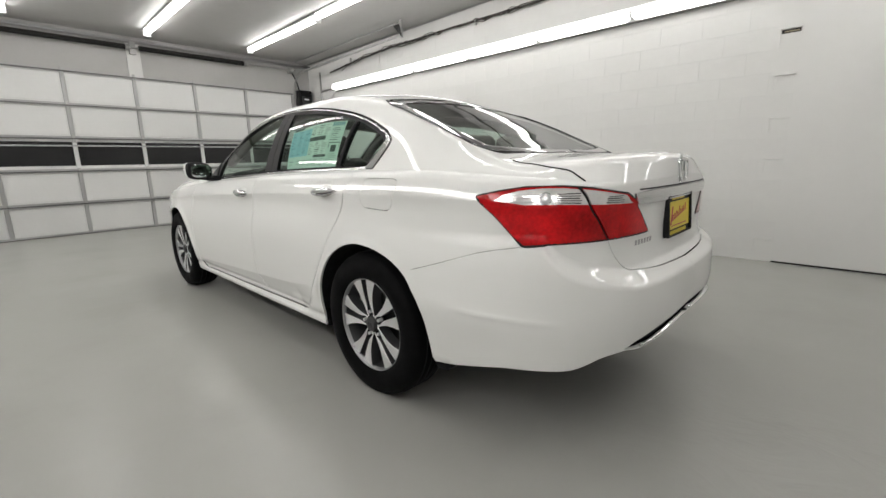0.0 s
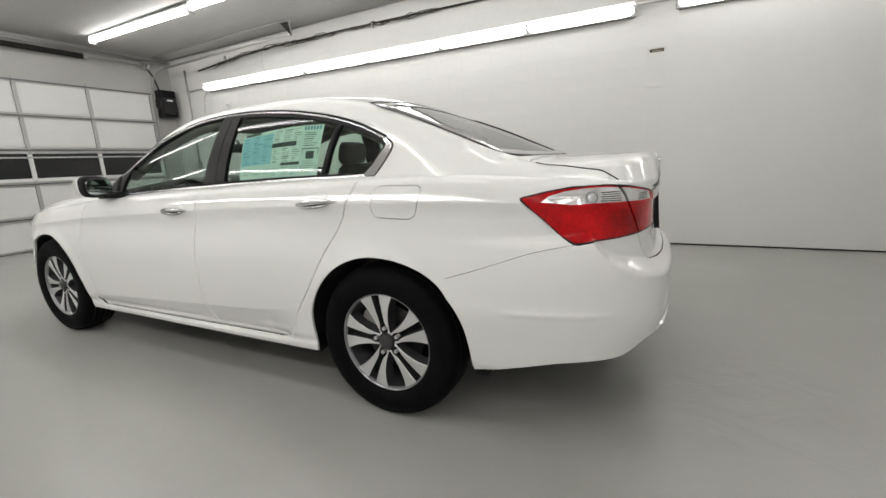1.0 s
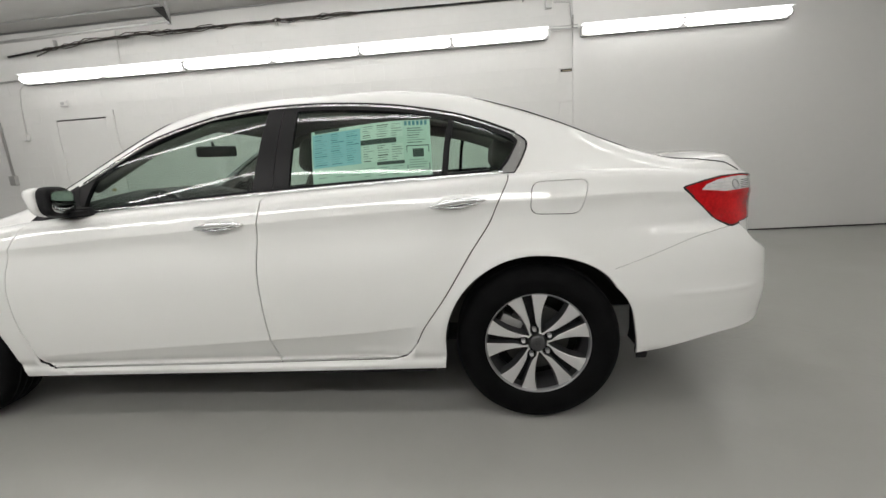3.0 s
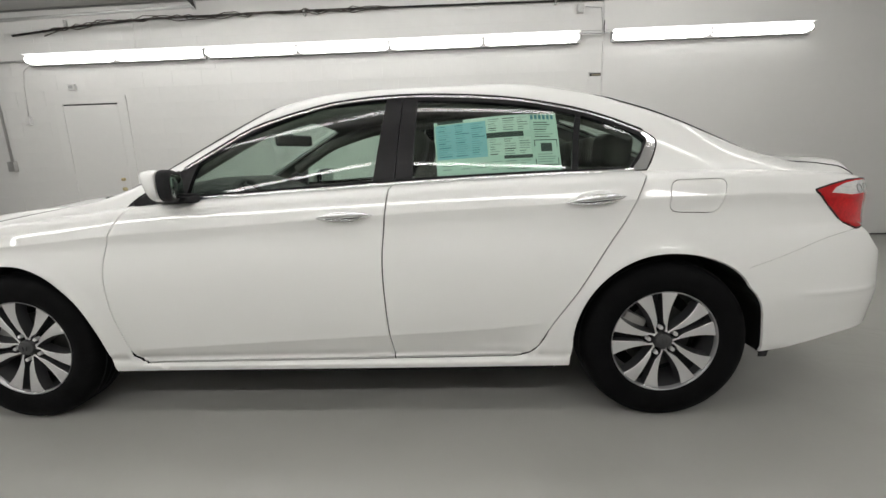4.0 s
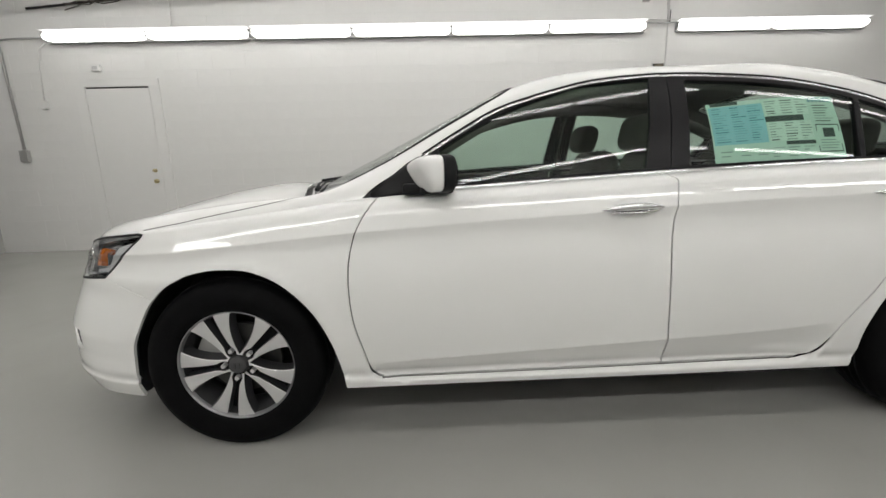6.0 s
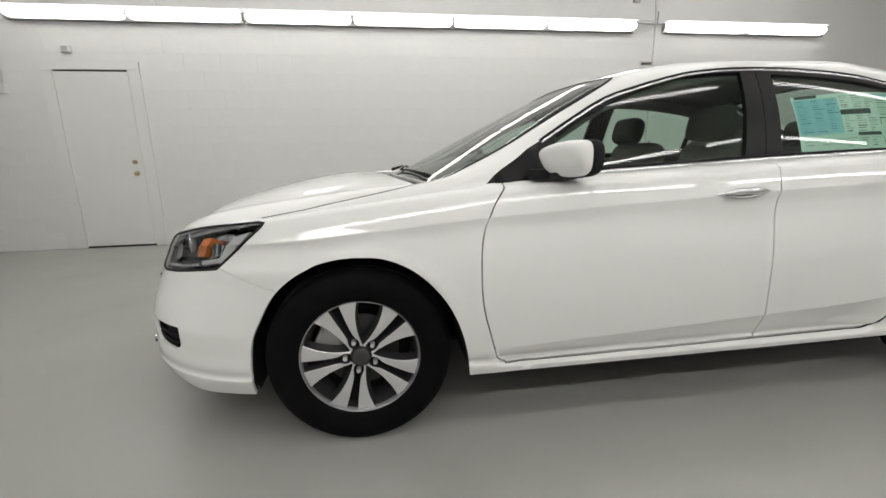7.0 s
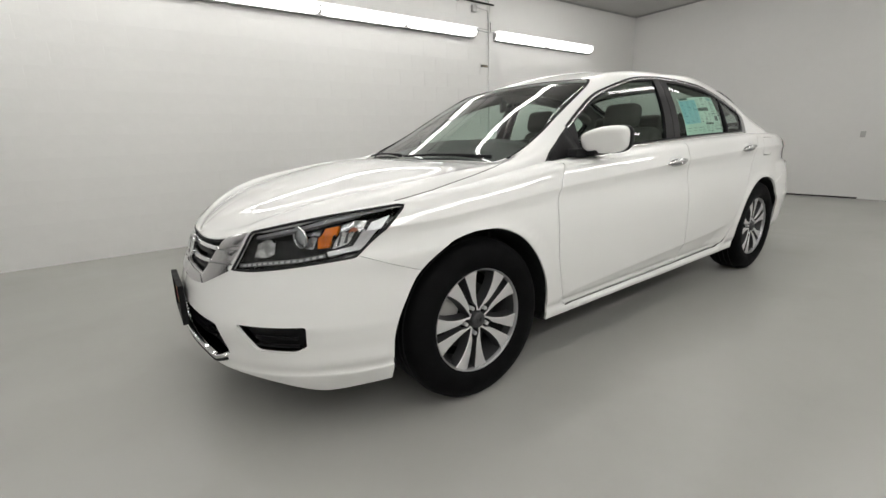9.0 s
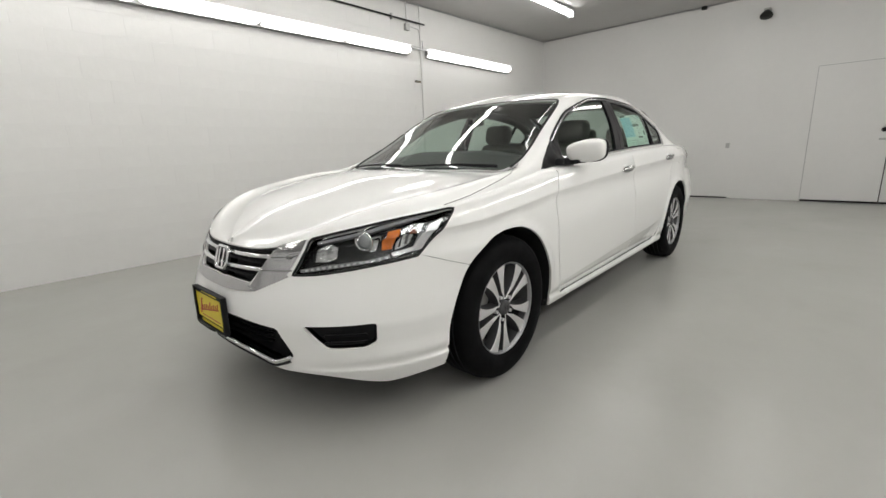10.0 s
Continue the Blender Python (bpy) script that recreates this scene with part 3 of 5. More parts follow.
G1, G2 = .0028, .0016
A_LINE = smooth_line([(.82, .965), (.885, .88), (.925, .79), (.942, .68), (.936, .52), (.902, .38), (.880, .30)])
M_LINE = smooth_line([(-.268, 1.02), (-.245, .85), (-.233, .70), (-.24, .49), (-.259, .271)])
R_LINE = smooth_line([(-1.300, 1.05), (-1.28, 1.0), (-1.245, .93), (-1.205, .845), (-1.12, .722), (-1.02, .563), (-.926, .43), (-.885, .355), (-.847, .307), (-.808, .284), (-.76, .2745)])
S_LINE = smooth_line([(.880, .30), (.868, .281), (.84, .268), (.78, .2635), (.2, .267), (-.259, .271), (-.76, .2745)])
k = int(np.argmin(np.abs(S_LINE[:, 0] + .259)))
front_door_loop = np.vstack([A_LINE, S_LINE[1:k], M_LINE[::-1]])
rear_door_loop = np.vstack([M_LINE, S_LINE[k:], R_LINE[::-1]])
F_SEAM = smooth_line([(1.775, .681), (1.71, .652), (1.61, .604)])
B_SEAM = smooth_line([(-1.985, .783), (-1.90, .762), (-1.829, .731), (-1.69, .645)])
LID_LINE = smooth_line([(-2.303, .79), (-2.345, .73), (-2.392, .685), (-2.44, .675), (-2.55, .663), (-2.72, .655)])
fuel_loop = round_poly([(-1.378, 1.000), (-1.368, .876), (-1.562, .868), (-1.600, 1.000)], .040, 6)
bt = [(s, float(belt_z(s)) - .006) for s in np.linspace(1.66, 2.115, 14)]
head_loop = np.array([(1.643, .838)] + bt + [(2.126, .742), (2.176, .622), (2.09, .627), (2.0, .641), (1.88, .662), (1.784, .678), (1.712, .755), (1.652, .824)])
wing_loop = np.array([(2.134, .750), (2.24, float(belt_z(2.24)) - .003), (2.28, .682), (2.312, .626), (2.343, .566), (2.317, .549), (2.187, .615), (2.196, .622)])
gt = [(s, float(belt_z(s)) - .004) for s in np.linspace(2.25, 2.56, 8)]
grille_loop = np.array(gt + [(2.56, .575), (2.497, .582), (2.347, .579), (2.315, .628), (2.284, .683)])
chin_loop = np.array([(2.56, .573), (2.497, .580), (2.349, .577), (2.346, .566), (2.321, .548), (2.40, .54), (2.49, .536), (2.56, .534)])
fog_loop = round_poly([(2.116, .446), (1.893, .451), (1.893, .376), (1.925, .357), (2.042, .359)], .012, 3)
low_loop = np.vstack([round_poly([(2.60, .446), (2.373, .444), (2.206, .429), (2.150, .322), (2.222, .279), (2.30, .307), (2.43, .325), (2.60, .332)], .014, 3)])
low_loop[:, 0] = np.minimum(low_loop[:, 0], 2.555)
tail_loop = round_poly([(-1.852, .943), (-1.915, .962), (-1.985, .975), (-2.10, .977), (-2.2, .970), (-2.37, .946), (-2.42, .920), (-2.512, .798), (-2.347, .798), (-2.2, .795), (-2.11, .791), (-1.983, .783)], .008, 2)
clear_loop = np.array([(-1.905, .928), (-1.924, .947), (-1.965, .962), (-2.03, .970), (-2.10, .971), (-2.2, .964), (-2.28, .954), (-2.362, .942), (-2.405, .912), (-2.276, .915), (-2.22, .917), (-2.107, .919), (-1.994, .917)])
tail_split = smooth_line([(-2.140, .985), (-2.152, .974), (-2.186, .945), (-2.220, .905), (-2.262, .848), (-2.296, .80), (-2.303, .79)])
insert_loop = np.array([(-2.350, .420), (-2.40, .436), (-2.50, .452), (-2.71, .472), (-2.71, .424), (-2.50, .404), (-2.42, .404)])
bar_loop = np.array([(-2.432, .905), (-2.50, .904), (-2.71, .903), (-2.71, .951), (-2.50, .951), (-2.400, .944)])

def crest(s, f):
    """Heights of lines beside the shoulder crease (f = 0) and up to the belt (f = 1)."""
    zc = .6 + (belt_z(s) - .6) * crease(s)
    return zc + (belt_z(s) - zc) * f


sg = np.arange(-2.66, 2.2, .03)
guides = [np.stack([sg, crest(sg, f) + d], -1) for f, d in ((0, -.0045), (0, .0045), (.3, 0), (.5, 0), (.68, 0), (.84, 0))]
sl = np.arange(-1.0, .86, .03)
sb = np.arange(-2.69, -2.03, .018)
guides += [np.stack([sb, ridge_z(sb) + d], -1) for d in (-.014, -.005, .004, .014, .024, .034, .046, .058)]
guides += [np.array([(s, z) for s in np.arange(-2.14, -1.78, .03)]) for z in (.517, .527, .535, .543, .553)]
guides += [np.array([(s, z) for s in np.arange(1.68, 2.42, .03)]) for z in (.255, .264, .272, .285)]
guides += [np.stack([sl, lower_crease(sl) + d], -1) for d in (-.004, .004)] + [np.stack([sl, door_foot(sl) + z], -1) for z in (.001, .008, .0155)]
skin = Skin(side, border, .026, [arch_f, arch_r, head_loop, wing_loop, grille_loop, chin_loop, fog_loop, low_loop, tail_loop, insert_loop, bar_loop],
            [(np.vstack([A_LINE, S_LINE[1:], R_LINE[::-1][1:]]), .0024), (M_LINE, G1), (F_SEAM, .0009), (B_SEAM, .0009), (LID_LINE, .0016), (np.vstack([fuel_loop, fuel_loop[:1]]), G2)], guides=guides)
skin.take(arch_f), skin.take(arch_r)
everything = skin.f[skin.left & ~inside(fog_loop, skin.c) & ~inside(low_loop, skin.c) & ~inside(grille_loop, skin.c) & ~inside(head_loop, skin.c)]
# black sheet added behind the side skin, to darken its shut lines
skin.panel("gap_backing", everything, M["matte"], car, rim=0, lift=-.022)
f_head, f_wing, f_grille, f_chin, f_fog, f_low = [skin.take(l) for l in (head_loop, wing_loop, grille_loop, chin_loop, fog_loop, low_loop)]
f_tail, f_insert, f_bar, f_fuel = [skin.take(l) for l in (tail_loop, insert_loop, bar_loop, fuel_loop)]

doors = {}
doors["front"] = skin.panel("front_door", skin.take(front_door_loop), M["paint"], car)
doors["rear"] = skin.panel("rear_door", skin.take(rear_door_loop), M["paint"], car)
skin.panel("fuel_flap", f_fuel, M["paint"], car, rim=.006, both=False)
skin.panel("quarter_infill", f_fuel, M["paint"], car, rim=0, both=False, mirror=True)


def front_seam(s):
    return np.interp(s, [1.5, 1.61, 1.71, 1.772], [.54, .60, .655, .691])


def back_seam(s):
    return np.interp(s, [-1.985, -1.90, -1.829, -1.69, -1.5], [.783, .762, .731, .645, .52])


skin.panel("front_bumper", skin.take(test=lambda s, z: (s > 1.5) & ((z < front_seam(s)) | (s > 1.772))), M["paint"], car)
skin.panel("boot_lid_face", skin.take(test=lambda s, z: (s < -2.148) & (z > np.interp(s, [-2.72, -2.44, -2.392, -2.345, -2.303, -2.22, -2.152, -2.148], [.655, .675, .685, .73, .79, .905, .974, 1.0]))), M["paint"], car)
skin.panel("rear_bumper", skin.take(test=lambda s, z: (s < -1.5) & (z < back_seam(s))), M["paint"], car)
skin.panel("sill", skin.take(test=lambda s, z: (np.abs(s) < .97) & (z < .33)), M["paint"], car)
skin.panel("front_fender", skin.take(test=lambda s, z: s > 0), M["paint"], car)
skin.panel("rear_quarter", skin.take(), M["paint"], car)

# ---- nose: lamps, grille, intakes ----
for o, sgn in zip(skin.panel("headlamp", f_head, M["lamp_glass"], car, "clear headlamp lens over a black bezel", rim=0), (1, -1)):
    ls = Skin(side, head_loop, .02, [], [])
    ls.panel("housing", ls.take(), M["bezel"], o, rim=-.030, lift=-.045, both=False, mirror=sgn < 0)

    def inlay(name, loop, mat, lift, label="", rim=.02):
        sk = Skin(side, np.asarray(loop, float), .012, [], [])
        sk.panel(name, sk.take(), mat, o, label, rim=rim, lift=lift, both=False, mirror=sgn < 0)
    inlay("amber_reflector", [(1.888, .708), (1.886, .740), (1.866, .777), (1.826, .784), (1.838, .757), (1.857, .711)], M["amber"], -.014, "amber side reflector")
    inlay("outer_bowl", [(1.848, .706), (1.833, .757), (1.818, .790), (1.778, .806), (1.744, .802), (1.770, .768), (1.802, .722)], M["reflector"], -.030, "faceted chrome bowl", rim=.012)
    inlay("bowl_facet", [(1.836, .714), (1.824, .748), (1.819, .750), (1.829, .716)], M["smoked"], -.026, rim=.004)
    inlay("bowl_facet", [(1.815, .722), (1.806, .745), (1.799, .749), (1.806, .724)], M["smoked"], -.026, rim=.004)
    inlay("side_bulb", [(1.801, .763), (1.796, .776), (1.784, .781), (1.776, .774), (1.782, .760), (1.793, .756)], M["amber_dim"], -.018, rim=.008)
    inlay("edge_band", [(1.735, .792), (1.684, .811), (1.765, .702), (1.857, .685), (1.861, .697), (1.788, .713)], M["silver_band"], -.010)
    inlay("inner_reflector", [(2.112, .675), (2.103, .722), (2.064, .745), (2.032, .722), (2.036, .690), (2.061, .677)], M["reflector"], -.024, "faceted silver reflector")
    inlay("projector_shroud", [(1.934, .763), (1.894, .768), (1.897, .733), (1.910, .706), (1.931, .708)], M["reflector"], -.036)
    inlay("light_bar", [(2.158, .644), (2.051, .664), (1.940, .678), (1.868, .691), (1.866, .681), (1.940, .664), (2.051, .649), (2.150, .633)], M["drl"], -.010)
    for k in range(14):
        s0 = 2.136 - k * .0195
        z0 = np.interp(s0, [1.866, 1.94, 2.051, 2.15], [.6855, .670, .6555, .639])
        inlay("light_bead", [(s0, z0 - .0035), (s0, z0 + .0035), (s0 - .009, z0 + .005), (s0 - .009, z0 - .002)], M["silver_band"], -.007, rim=.003)
    inlay("brow", [(1.69, .826), (1.83, .800), (1.95, .768), (2.10, .736), (2.10, .745), (1.95, .779), (1.83, .811), (1.69, .834)], M["drl"], -.008)
    inlay("brow_edge", [(1.70, .838), (1.83, .817), (1.95, .784), (2.08, .756), (2.08, .759), (1.95, .788), (1.83, .821), (1.70, .842)], M["silver_band"], -.006, rim=.006)
    c = side(1.948, .737)
    nn = -normals(side, 1.948, .737)
    ax = Vector(nn * (1, sgn, 1)) * .5 + Vector((.8, 0, 0))
    pos = Vector((c - nn * .03) * (1, sgn, 1))
    q = ax.to_track_quat("Z", "Y").to_matrix().to_4x4()
    bm = bmesh.new()
    bmesh.ops.create_uvsphere(bm, u_segments=20, v_segments=10, radius=.030, matrix=Matrix.Translation(pos) @ q @ Matrix.Diagonal((1, 1, .5, 1)))
    part("projector_lens", bm, M["clear_lens"], o, "round projector lens", smooth=True)
    bm = bmesh.new()
    add_tube(bm, [pos + q.to_3x3() @ Vector((.036 * math.cos(a), .036 * math.sin(a), .004)) for a in np.linspace(0, math.tau, 25)], .0045, 8, False)
    part("projector_ring", bm, M["chrome"], o)
ribbon("headlamp_seal", side, dense(np.vstack([head_loop, head_loop[:2]]), .012), .009, .0015, M["matte"], car)

skin.panel("grille_backing", f_grille, M["matte"], car, rim=-.03, lift=-.055)
skin.panel("grille_wing", f_wing, M["chrome_soft"], car, "satin chrome grille wing", rim=.02, lift=.003)
skin.panel("grille_chin", f_chin, M["chrome_soft"], car, "satin chrome lower grille bar", rim=.02, lift=.006)
for z0, z1 in ((.681, .674), (.632, .622)):
    ribbon("grille_bar", side, [(s, np.interp(s, [2.28, 2.55], [z0, z1])) for s in np.linspace(2.262 + (.70 - z0) * .6, 2.545, 14)], .017, .004, M["chrome"], car, sink=.02)
for z in (.655, .603, .70):
    ribbon("grille_slat", side, [(s, z) for s in np.linspace(2.285 + (.70 - z) * .5, 2.545, 10)], .008, -.012, M["black"], car, sink=.03)
for z0, z1 in ((.690, .676), (.640, .628)):
    ribbon("wing_groove", side, [(s, np.interp(s, [2.15, 2.30], [z0, z1])) for s in np.linspace(2.168 + (.69 - z0) * .25, 2.270 + (.69 - z0) * .75, 8)], .005, .0045, M["strut"], car)
ribbon("grille_top_strip", side, [(s, float(belt_z(s)) - .010) for s in np.linspace(2.245, 2.548, 14)], .009, .002, M["matte"], car)


def ring_emblem(name, centre, tilt, w, h, parent, faces=1):
    """A plain chrome badge: a rounded frame with a plain plate inside."""
    bm = bmesh.new()
    pts = [Vector((p[0] * (1 + .12 * p[1] / h), p[1], 0)) for p in round_poly([(-w / 2, -h / 2), (w / 2, -h / 2), (w / 2, h / 2), (-w / 2, h / 2)], w * .22, 5)]
    m = Matrix.Translation(centre) @ pose(0, 0, 0, 90 - tilt, 0, 90 * faces)
    add_tube(bm, [m @ p for p in pts] + [m @ pts[0], m @ pts[1]], w * .07, 8, False)
    for x in (-.19, .19):
        r = bmesh.ops.create_cube(bm, size=1, matrix=m @ Matrix.Translation((x * w, 0, 0)) @ Matrix.Diagonal((w * .15, h * .86, w * .1, 1)))
    return part(name, bm, M["chrome"], parent, "plain chrome badge")


ring_emblem("front_badge", Vector((2.277, 0, .648)), 18, .108, .092, car)
skin.panel("fog_recess", f_fog, M["matte"], car, "black intake blank", rim=-.018, lift=-.035)
for z in (.375, .405):
    ribbon("fog_slat", side, [(s, z) for s in np.linspace(1.92, 2.05, 8)], .010, -.02, M["black"], car, sink=.014)
skin.panel("lower_grille", f_low, M["matte"], car, "black lower intake", rim=-.038, lift=-.055)
strip = smooth_line([(2.166, .317), (2.205, .298), (2.232, .293), (2.30, .314), (2.43, .332), (2.553, .339)])
ribbon("lower_chrome_strip", side, strip, .017, .010, M["chrome"], car, sink=.02)
ribbon("strip_edge", side, strip - (0, .0145), .012, .008, M["matte"], car, sink=.02)
for z in (.365, .395, .42):
    ribbon("intake_slat", side, [(s, z) for s in np.linspace(2.235, 2.553, 10)], .010, -.03, M["black"], car, sink=.015)


def number_plate(name, centre, tilt, faces, parent):
    """A yellow dealer plate in a black frame; its writing is plain bars."""
    m = Matrix.Translation(centre) @ pose(0, 0, 0, 90 - tilt, 0, 90 * faces)
    bm = add_box(bmesh.new(), (-.160, -.083, -.008), (.160, .083, .004), .004)
    bm.transform(m)
    pl = part(name, bm, M["matte"], parent, "yellow dealer plate in a black plastic frame")

    def bar(nm, lo, hi, mat, lean=0.0):
        b = add_box(bmesh.new(), lo, hi, .0006)
        for v in b.verts:
            v.co.x += lean * (v.co.y - lo[1])
        b.transform(m)
        part(nm, b, mat, pl)
    for lo, hi in (((-.160, .0775, .003), (.160, .083, .015)), ((-.160, -.083, .003), (.160, -.0775, .015)), ((-.160, -.077, .003), (-.147, .077, .015)), ((.147, -.077, .003), (.160, .077, .015))):
        bar("frame_rim", lo, hi, M["matte"])
    bar("plate_face", (-.146, -.056, .004), (.146, .056, .0065), M["yellow"])
    for k in range(9):
        bar("top_lettering", (-.085 + k * .019, .062, .004), (-.071 + k * .019, .076, .0055), M["yellow"])
    for k in range(12):
        bar("bottom_lettering", (-.115 + k * .019, -.078, .004), (-.101 + k * .019, -.063, .0055), M["yellow"])
    # the red script, as plain slanted bars on a rising line
    for k, h in enumerate((.062, .026, .026, .03, .022, .038, .022, .026, .024, .03)):
        x0 = -.115 + k * .0215
        y0 = -.026 + .004 * k
        bar("script_bar", (x0, y0 - (.012 if k == 0 else 0), .0065), (x0 + (.013 if k == 0 else .009), y0 + h, .0078), M["plate_red"], .35)
        bar("script_link", (x0, y0 + .001, .0065), (x0 + .021, y0 + .006, .0074), M["plate_red"])
    bar("script_underline", (-.10, -.044, .0065), (.10, -.040, .0074), M["plate_red"])
    return pl


number_plate("front_plate", Vector((2.353, 0, .432)), 1, 1, car)
number_plate("rear_plate", Vector((-2.396, 0, .83)), 4, -1, car)

# ---- tail: lamps, chrome, insert ----
tail_skin = Skin(side, tail_loop, .02, [clear_loop], [(tail_split, .005)])
f_clear = tail_skin.take(clear_loop)
f_red = tail_skin.take()
for (a, b), sgn in zip(zip(tail_skin.panel("tail_lamp", f_red, M["red"], car, "red tail lamp lens", lift=.004), tail_skin.panel("clear_strip", f_clear, M["tail_clear"], car, "clear reversing strip", lift=.0035)), (1, -1)):
    b.parent = a
for sgn in (1, -1):
    for s0, s1, z0, dz, k0 in ((-2.085, -2.165, .925, .0068, 5), (-2.275, -2.345, .921, .0062, 4)):
        for i in range(k0):
            z = z0 + i * dz
            ribbon("reflector_rib", side, [(s, z + .03 * (s0 - s) * (i - 2) / 3) for s in np.linspace(s0 - .004 * (i % 2), s1 - .010 * (i < 2), 7)], .0030, .0050, M["smoked"] if i % 2 else M["bezel"], car, sides=(sgn,))
    for z, s0, s1 in ((.925, -1.935, -2.03), (.937, -1.925, -2.03), (.949, -1.945, -2.04)):
        ribbon("lens_flute", side, [(s, z + .02 * (-1.95 - s)) for s in np.linspace(s0, s1, 8)], .0030, .0046, M["rail_grey"], car, sides=(sgn,))
    # the round bulb cup behind the clear strip
    pc, nc = side(-2.052, .938) * (1, sgn, 1), -normals(side, -2.052, .938) * (1, sgn, 1)
    mq = Matrix.Translation(Vector(pc)) @ Vector(nc).to_track_quat("Z", "Y").to_matrix().to_4x4()
    bm = bmesh.new()
    add_tube(bm, [mq @ Vector((.020 * math.cos(a), .020 * math.sin(a), .0045)) for a in np.linspace(0, math.tau, 25)], .0013, 6, False)
    part("bulb_cup", bm, M["strut"], car, smooth=True)
    bm = bmesh.new()
    bmesh.ops.create_uvsphere(bm, u_segments=16, v_segments=8, radius=.0185, matrix=mq @ Matrix.Translation((0, 0, .0025)) @ Matrix.Diagonal((1, 1, .22, 1)))
    part("reversing_bulb", bm, M["silver_band"], car, smooth=True)
skin.panel("tail_lamp_bed", f_tail, M["matte"], car, rim=0, lift=-.003)
ribbon("tail_lamp_seal", side, dense(np.vstack([tail_loop, tail_loop[:2]]), .012), .008, .004, M["matte"], car)
skin.panel("boot_chrome_bar", f_bar, M["bar"], car, "brushed chrome bar across the boot lid", lift=.010, rim=.014)
ribbon("boot_bar_seal", side, [(s, .9555) for s in np.linspace(-2.43, -2.70, 12)], .005, .004, M["matte"], car)
skin.panel("diffuser_insert", f_insert, M["matte"], car, rim=-.008, lift=-.022)
ribbon("diffuser_chrome", side, [(s, np.interp(s, [-2.7, -2.5, -2.43], [.430, .412, .408])) for s in np.linspace(-2.69, -2.43, 14)], .009, .006, M["chrome"], car, sink=.015)
ring_emblem("rear_badge", Vector((-2.402, 0, 1.012)), 3, .10, .086, car, -1)
for i in range(6):
    s0 = -2.44 - i * .017
    patch("boot_lettering", side, [(s0, .757), (s0 - .012, .757), (s0 - .012, .775), (s0, .775)], .003, M["silver_band"], car, (1, 1), 1)

# ---- the upper body, in (s, u) ----
DLO_TOP = smooth_line([(.663, 1.099), (.515, 1.187), (.367, 1.266), (.215, 1.314), (.127, 1.337), (.014, 1.363), (-.102, 1.378), (-.214, 1.386), (-.326, 1.389), (-.438, 1.387), (-.55, 1.381), (-.66, 1.372), (-.77, 1.360), (-.87, 1.345), (-.99, 1.322), (-1.09, 1.297), (-1.19, 1.264), (-1.29, 1.222), (-1.35, 1.193), (-1.380, 1.166), (-1.379, 1.137), (-1.362, 1.10), (-1.345, 1.068), (-1.322, 1.036)], .03)
DLO = np.vstack([smooth_line([(.895, .02), (.84, .315), (.74, .60)], .03), xz_loop(DLO_TOP)])
dlo_loop = np.vstack([DLO, [(s, .012) for s in np.linspace(-1.25, .85, 40)]])
glass_f = round_poly([(.63, .045), (.598, .705), (.466, .83), (.313, .893), (.15, .955), (-.02, 1.03), (-.244, 1.06), (-.215, .5), (-.186, .055)], .02, 3)
glass_r = round_poly([(-.353, .06), (-.366, .5), *map(tuple, xz_loop([(-.378, 1.362), (-.55, 1.354), (-.66, 1.345), (-.77, 1.333), (-.88, 1.317), (-.98, 1.297), (-1.056, 1.278)])), (-1.035, .45), (-1.018, .045)], .02, 3)
glass_q = round_poly([(-1.044, .045), (-1.058, .45), *map(tuple, xz_loop([(-1.078, 1.274), (-1.17, 1.244), (-1.26, 1.206), (-1.312, 1.179), (-1.330, 1.160), (-1.316, 1.125)])), (-1.248, .04)], .012, 3)
chrome_q = xz_loop([(-1.257, 1.037), (-1.298, 1.083), (-1.338, 1.153), (-1.341, 1.170), (-1.322, 1.187), (-1.331, 1.195), (-1.351, 1.183), (-1.373, 1.162), (-1.371, 1.136), (-1.353, 1.097), (-1.320, 1.040)])
shield = np.array([(1.03, 1.62), (.94, 1.25), (.81, 1.2), (.69, 1.28), (.52, 1.38), (.36, 1.6), (.31, 1.85), (.315, 2.3), (.33, 3.0), (1.225, 3.0), (1.21, 2.7), (1.165, 2.35), (1.10, 1.95)])
cowl = np.array([(1.04, 1.62), (1.11, 1.95), (1.175, 2.35), (1.22, 2.7), (1.235, 3.0), (1.275, 3.0), (1.255, 2.7), (1.20, 2.3), (1.13, 1.85), (1.075, 1.4), (1.045, 1.15), (1.0, 1.2)])
back = np.array([(-1.165, 2.05), (-1.215, 1.80), (-1.37, 1.62), (-1.533, 1.60), (-1.683, 1.60), (-1.79, 1.62), (-1.84, 1.72), (-1.876, 1.95), (-1.905, 2.3), (-1.925, 2.6), (-1.94, 3.0), (-1.14, 3.0), (-1.148, 2.5)])
HOOD = smooth_line([(1.07, 1.36), (1.085, 1.1), (1.14, .75), (1.22, .46), (1.41, .26), (1.55, .13), (1.655, .03)])
hood_front = [(s, -.001) for s in np.linspace(1.68, 2.55, 20)]
hood_back = [(1.285, 3.0), (1.265, 2.7), (1.21, 2.3), (1.14, 1.85)]
hood_loop = np.vstack([HOOD, hood_front, [(2.551, 3.001), (1.6, 3.001)], hood_back])
LID = smooth_line([(-1.97, 2.999), (-1.955, 2.4), (-1.935, 1.85), (-1.947, 1.58), (-1.985, 1.363), (-2.044, 1.19), (-2.078, .90), (-2.128, .775), (-2.153, .70), (-2.152, .33), (-2.148, 0)], .03)
lid_loop = np.vstack([LID, [(-2.705, -.001), (-2.705, 3.001)]])
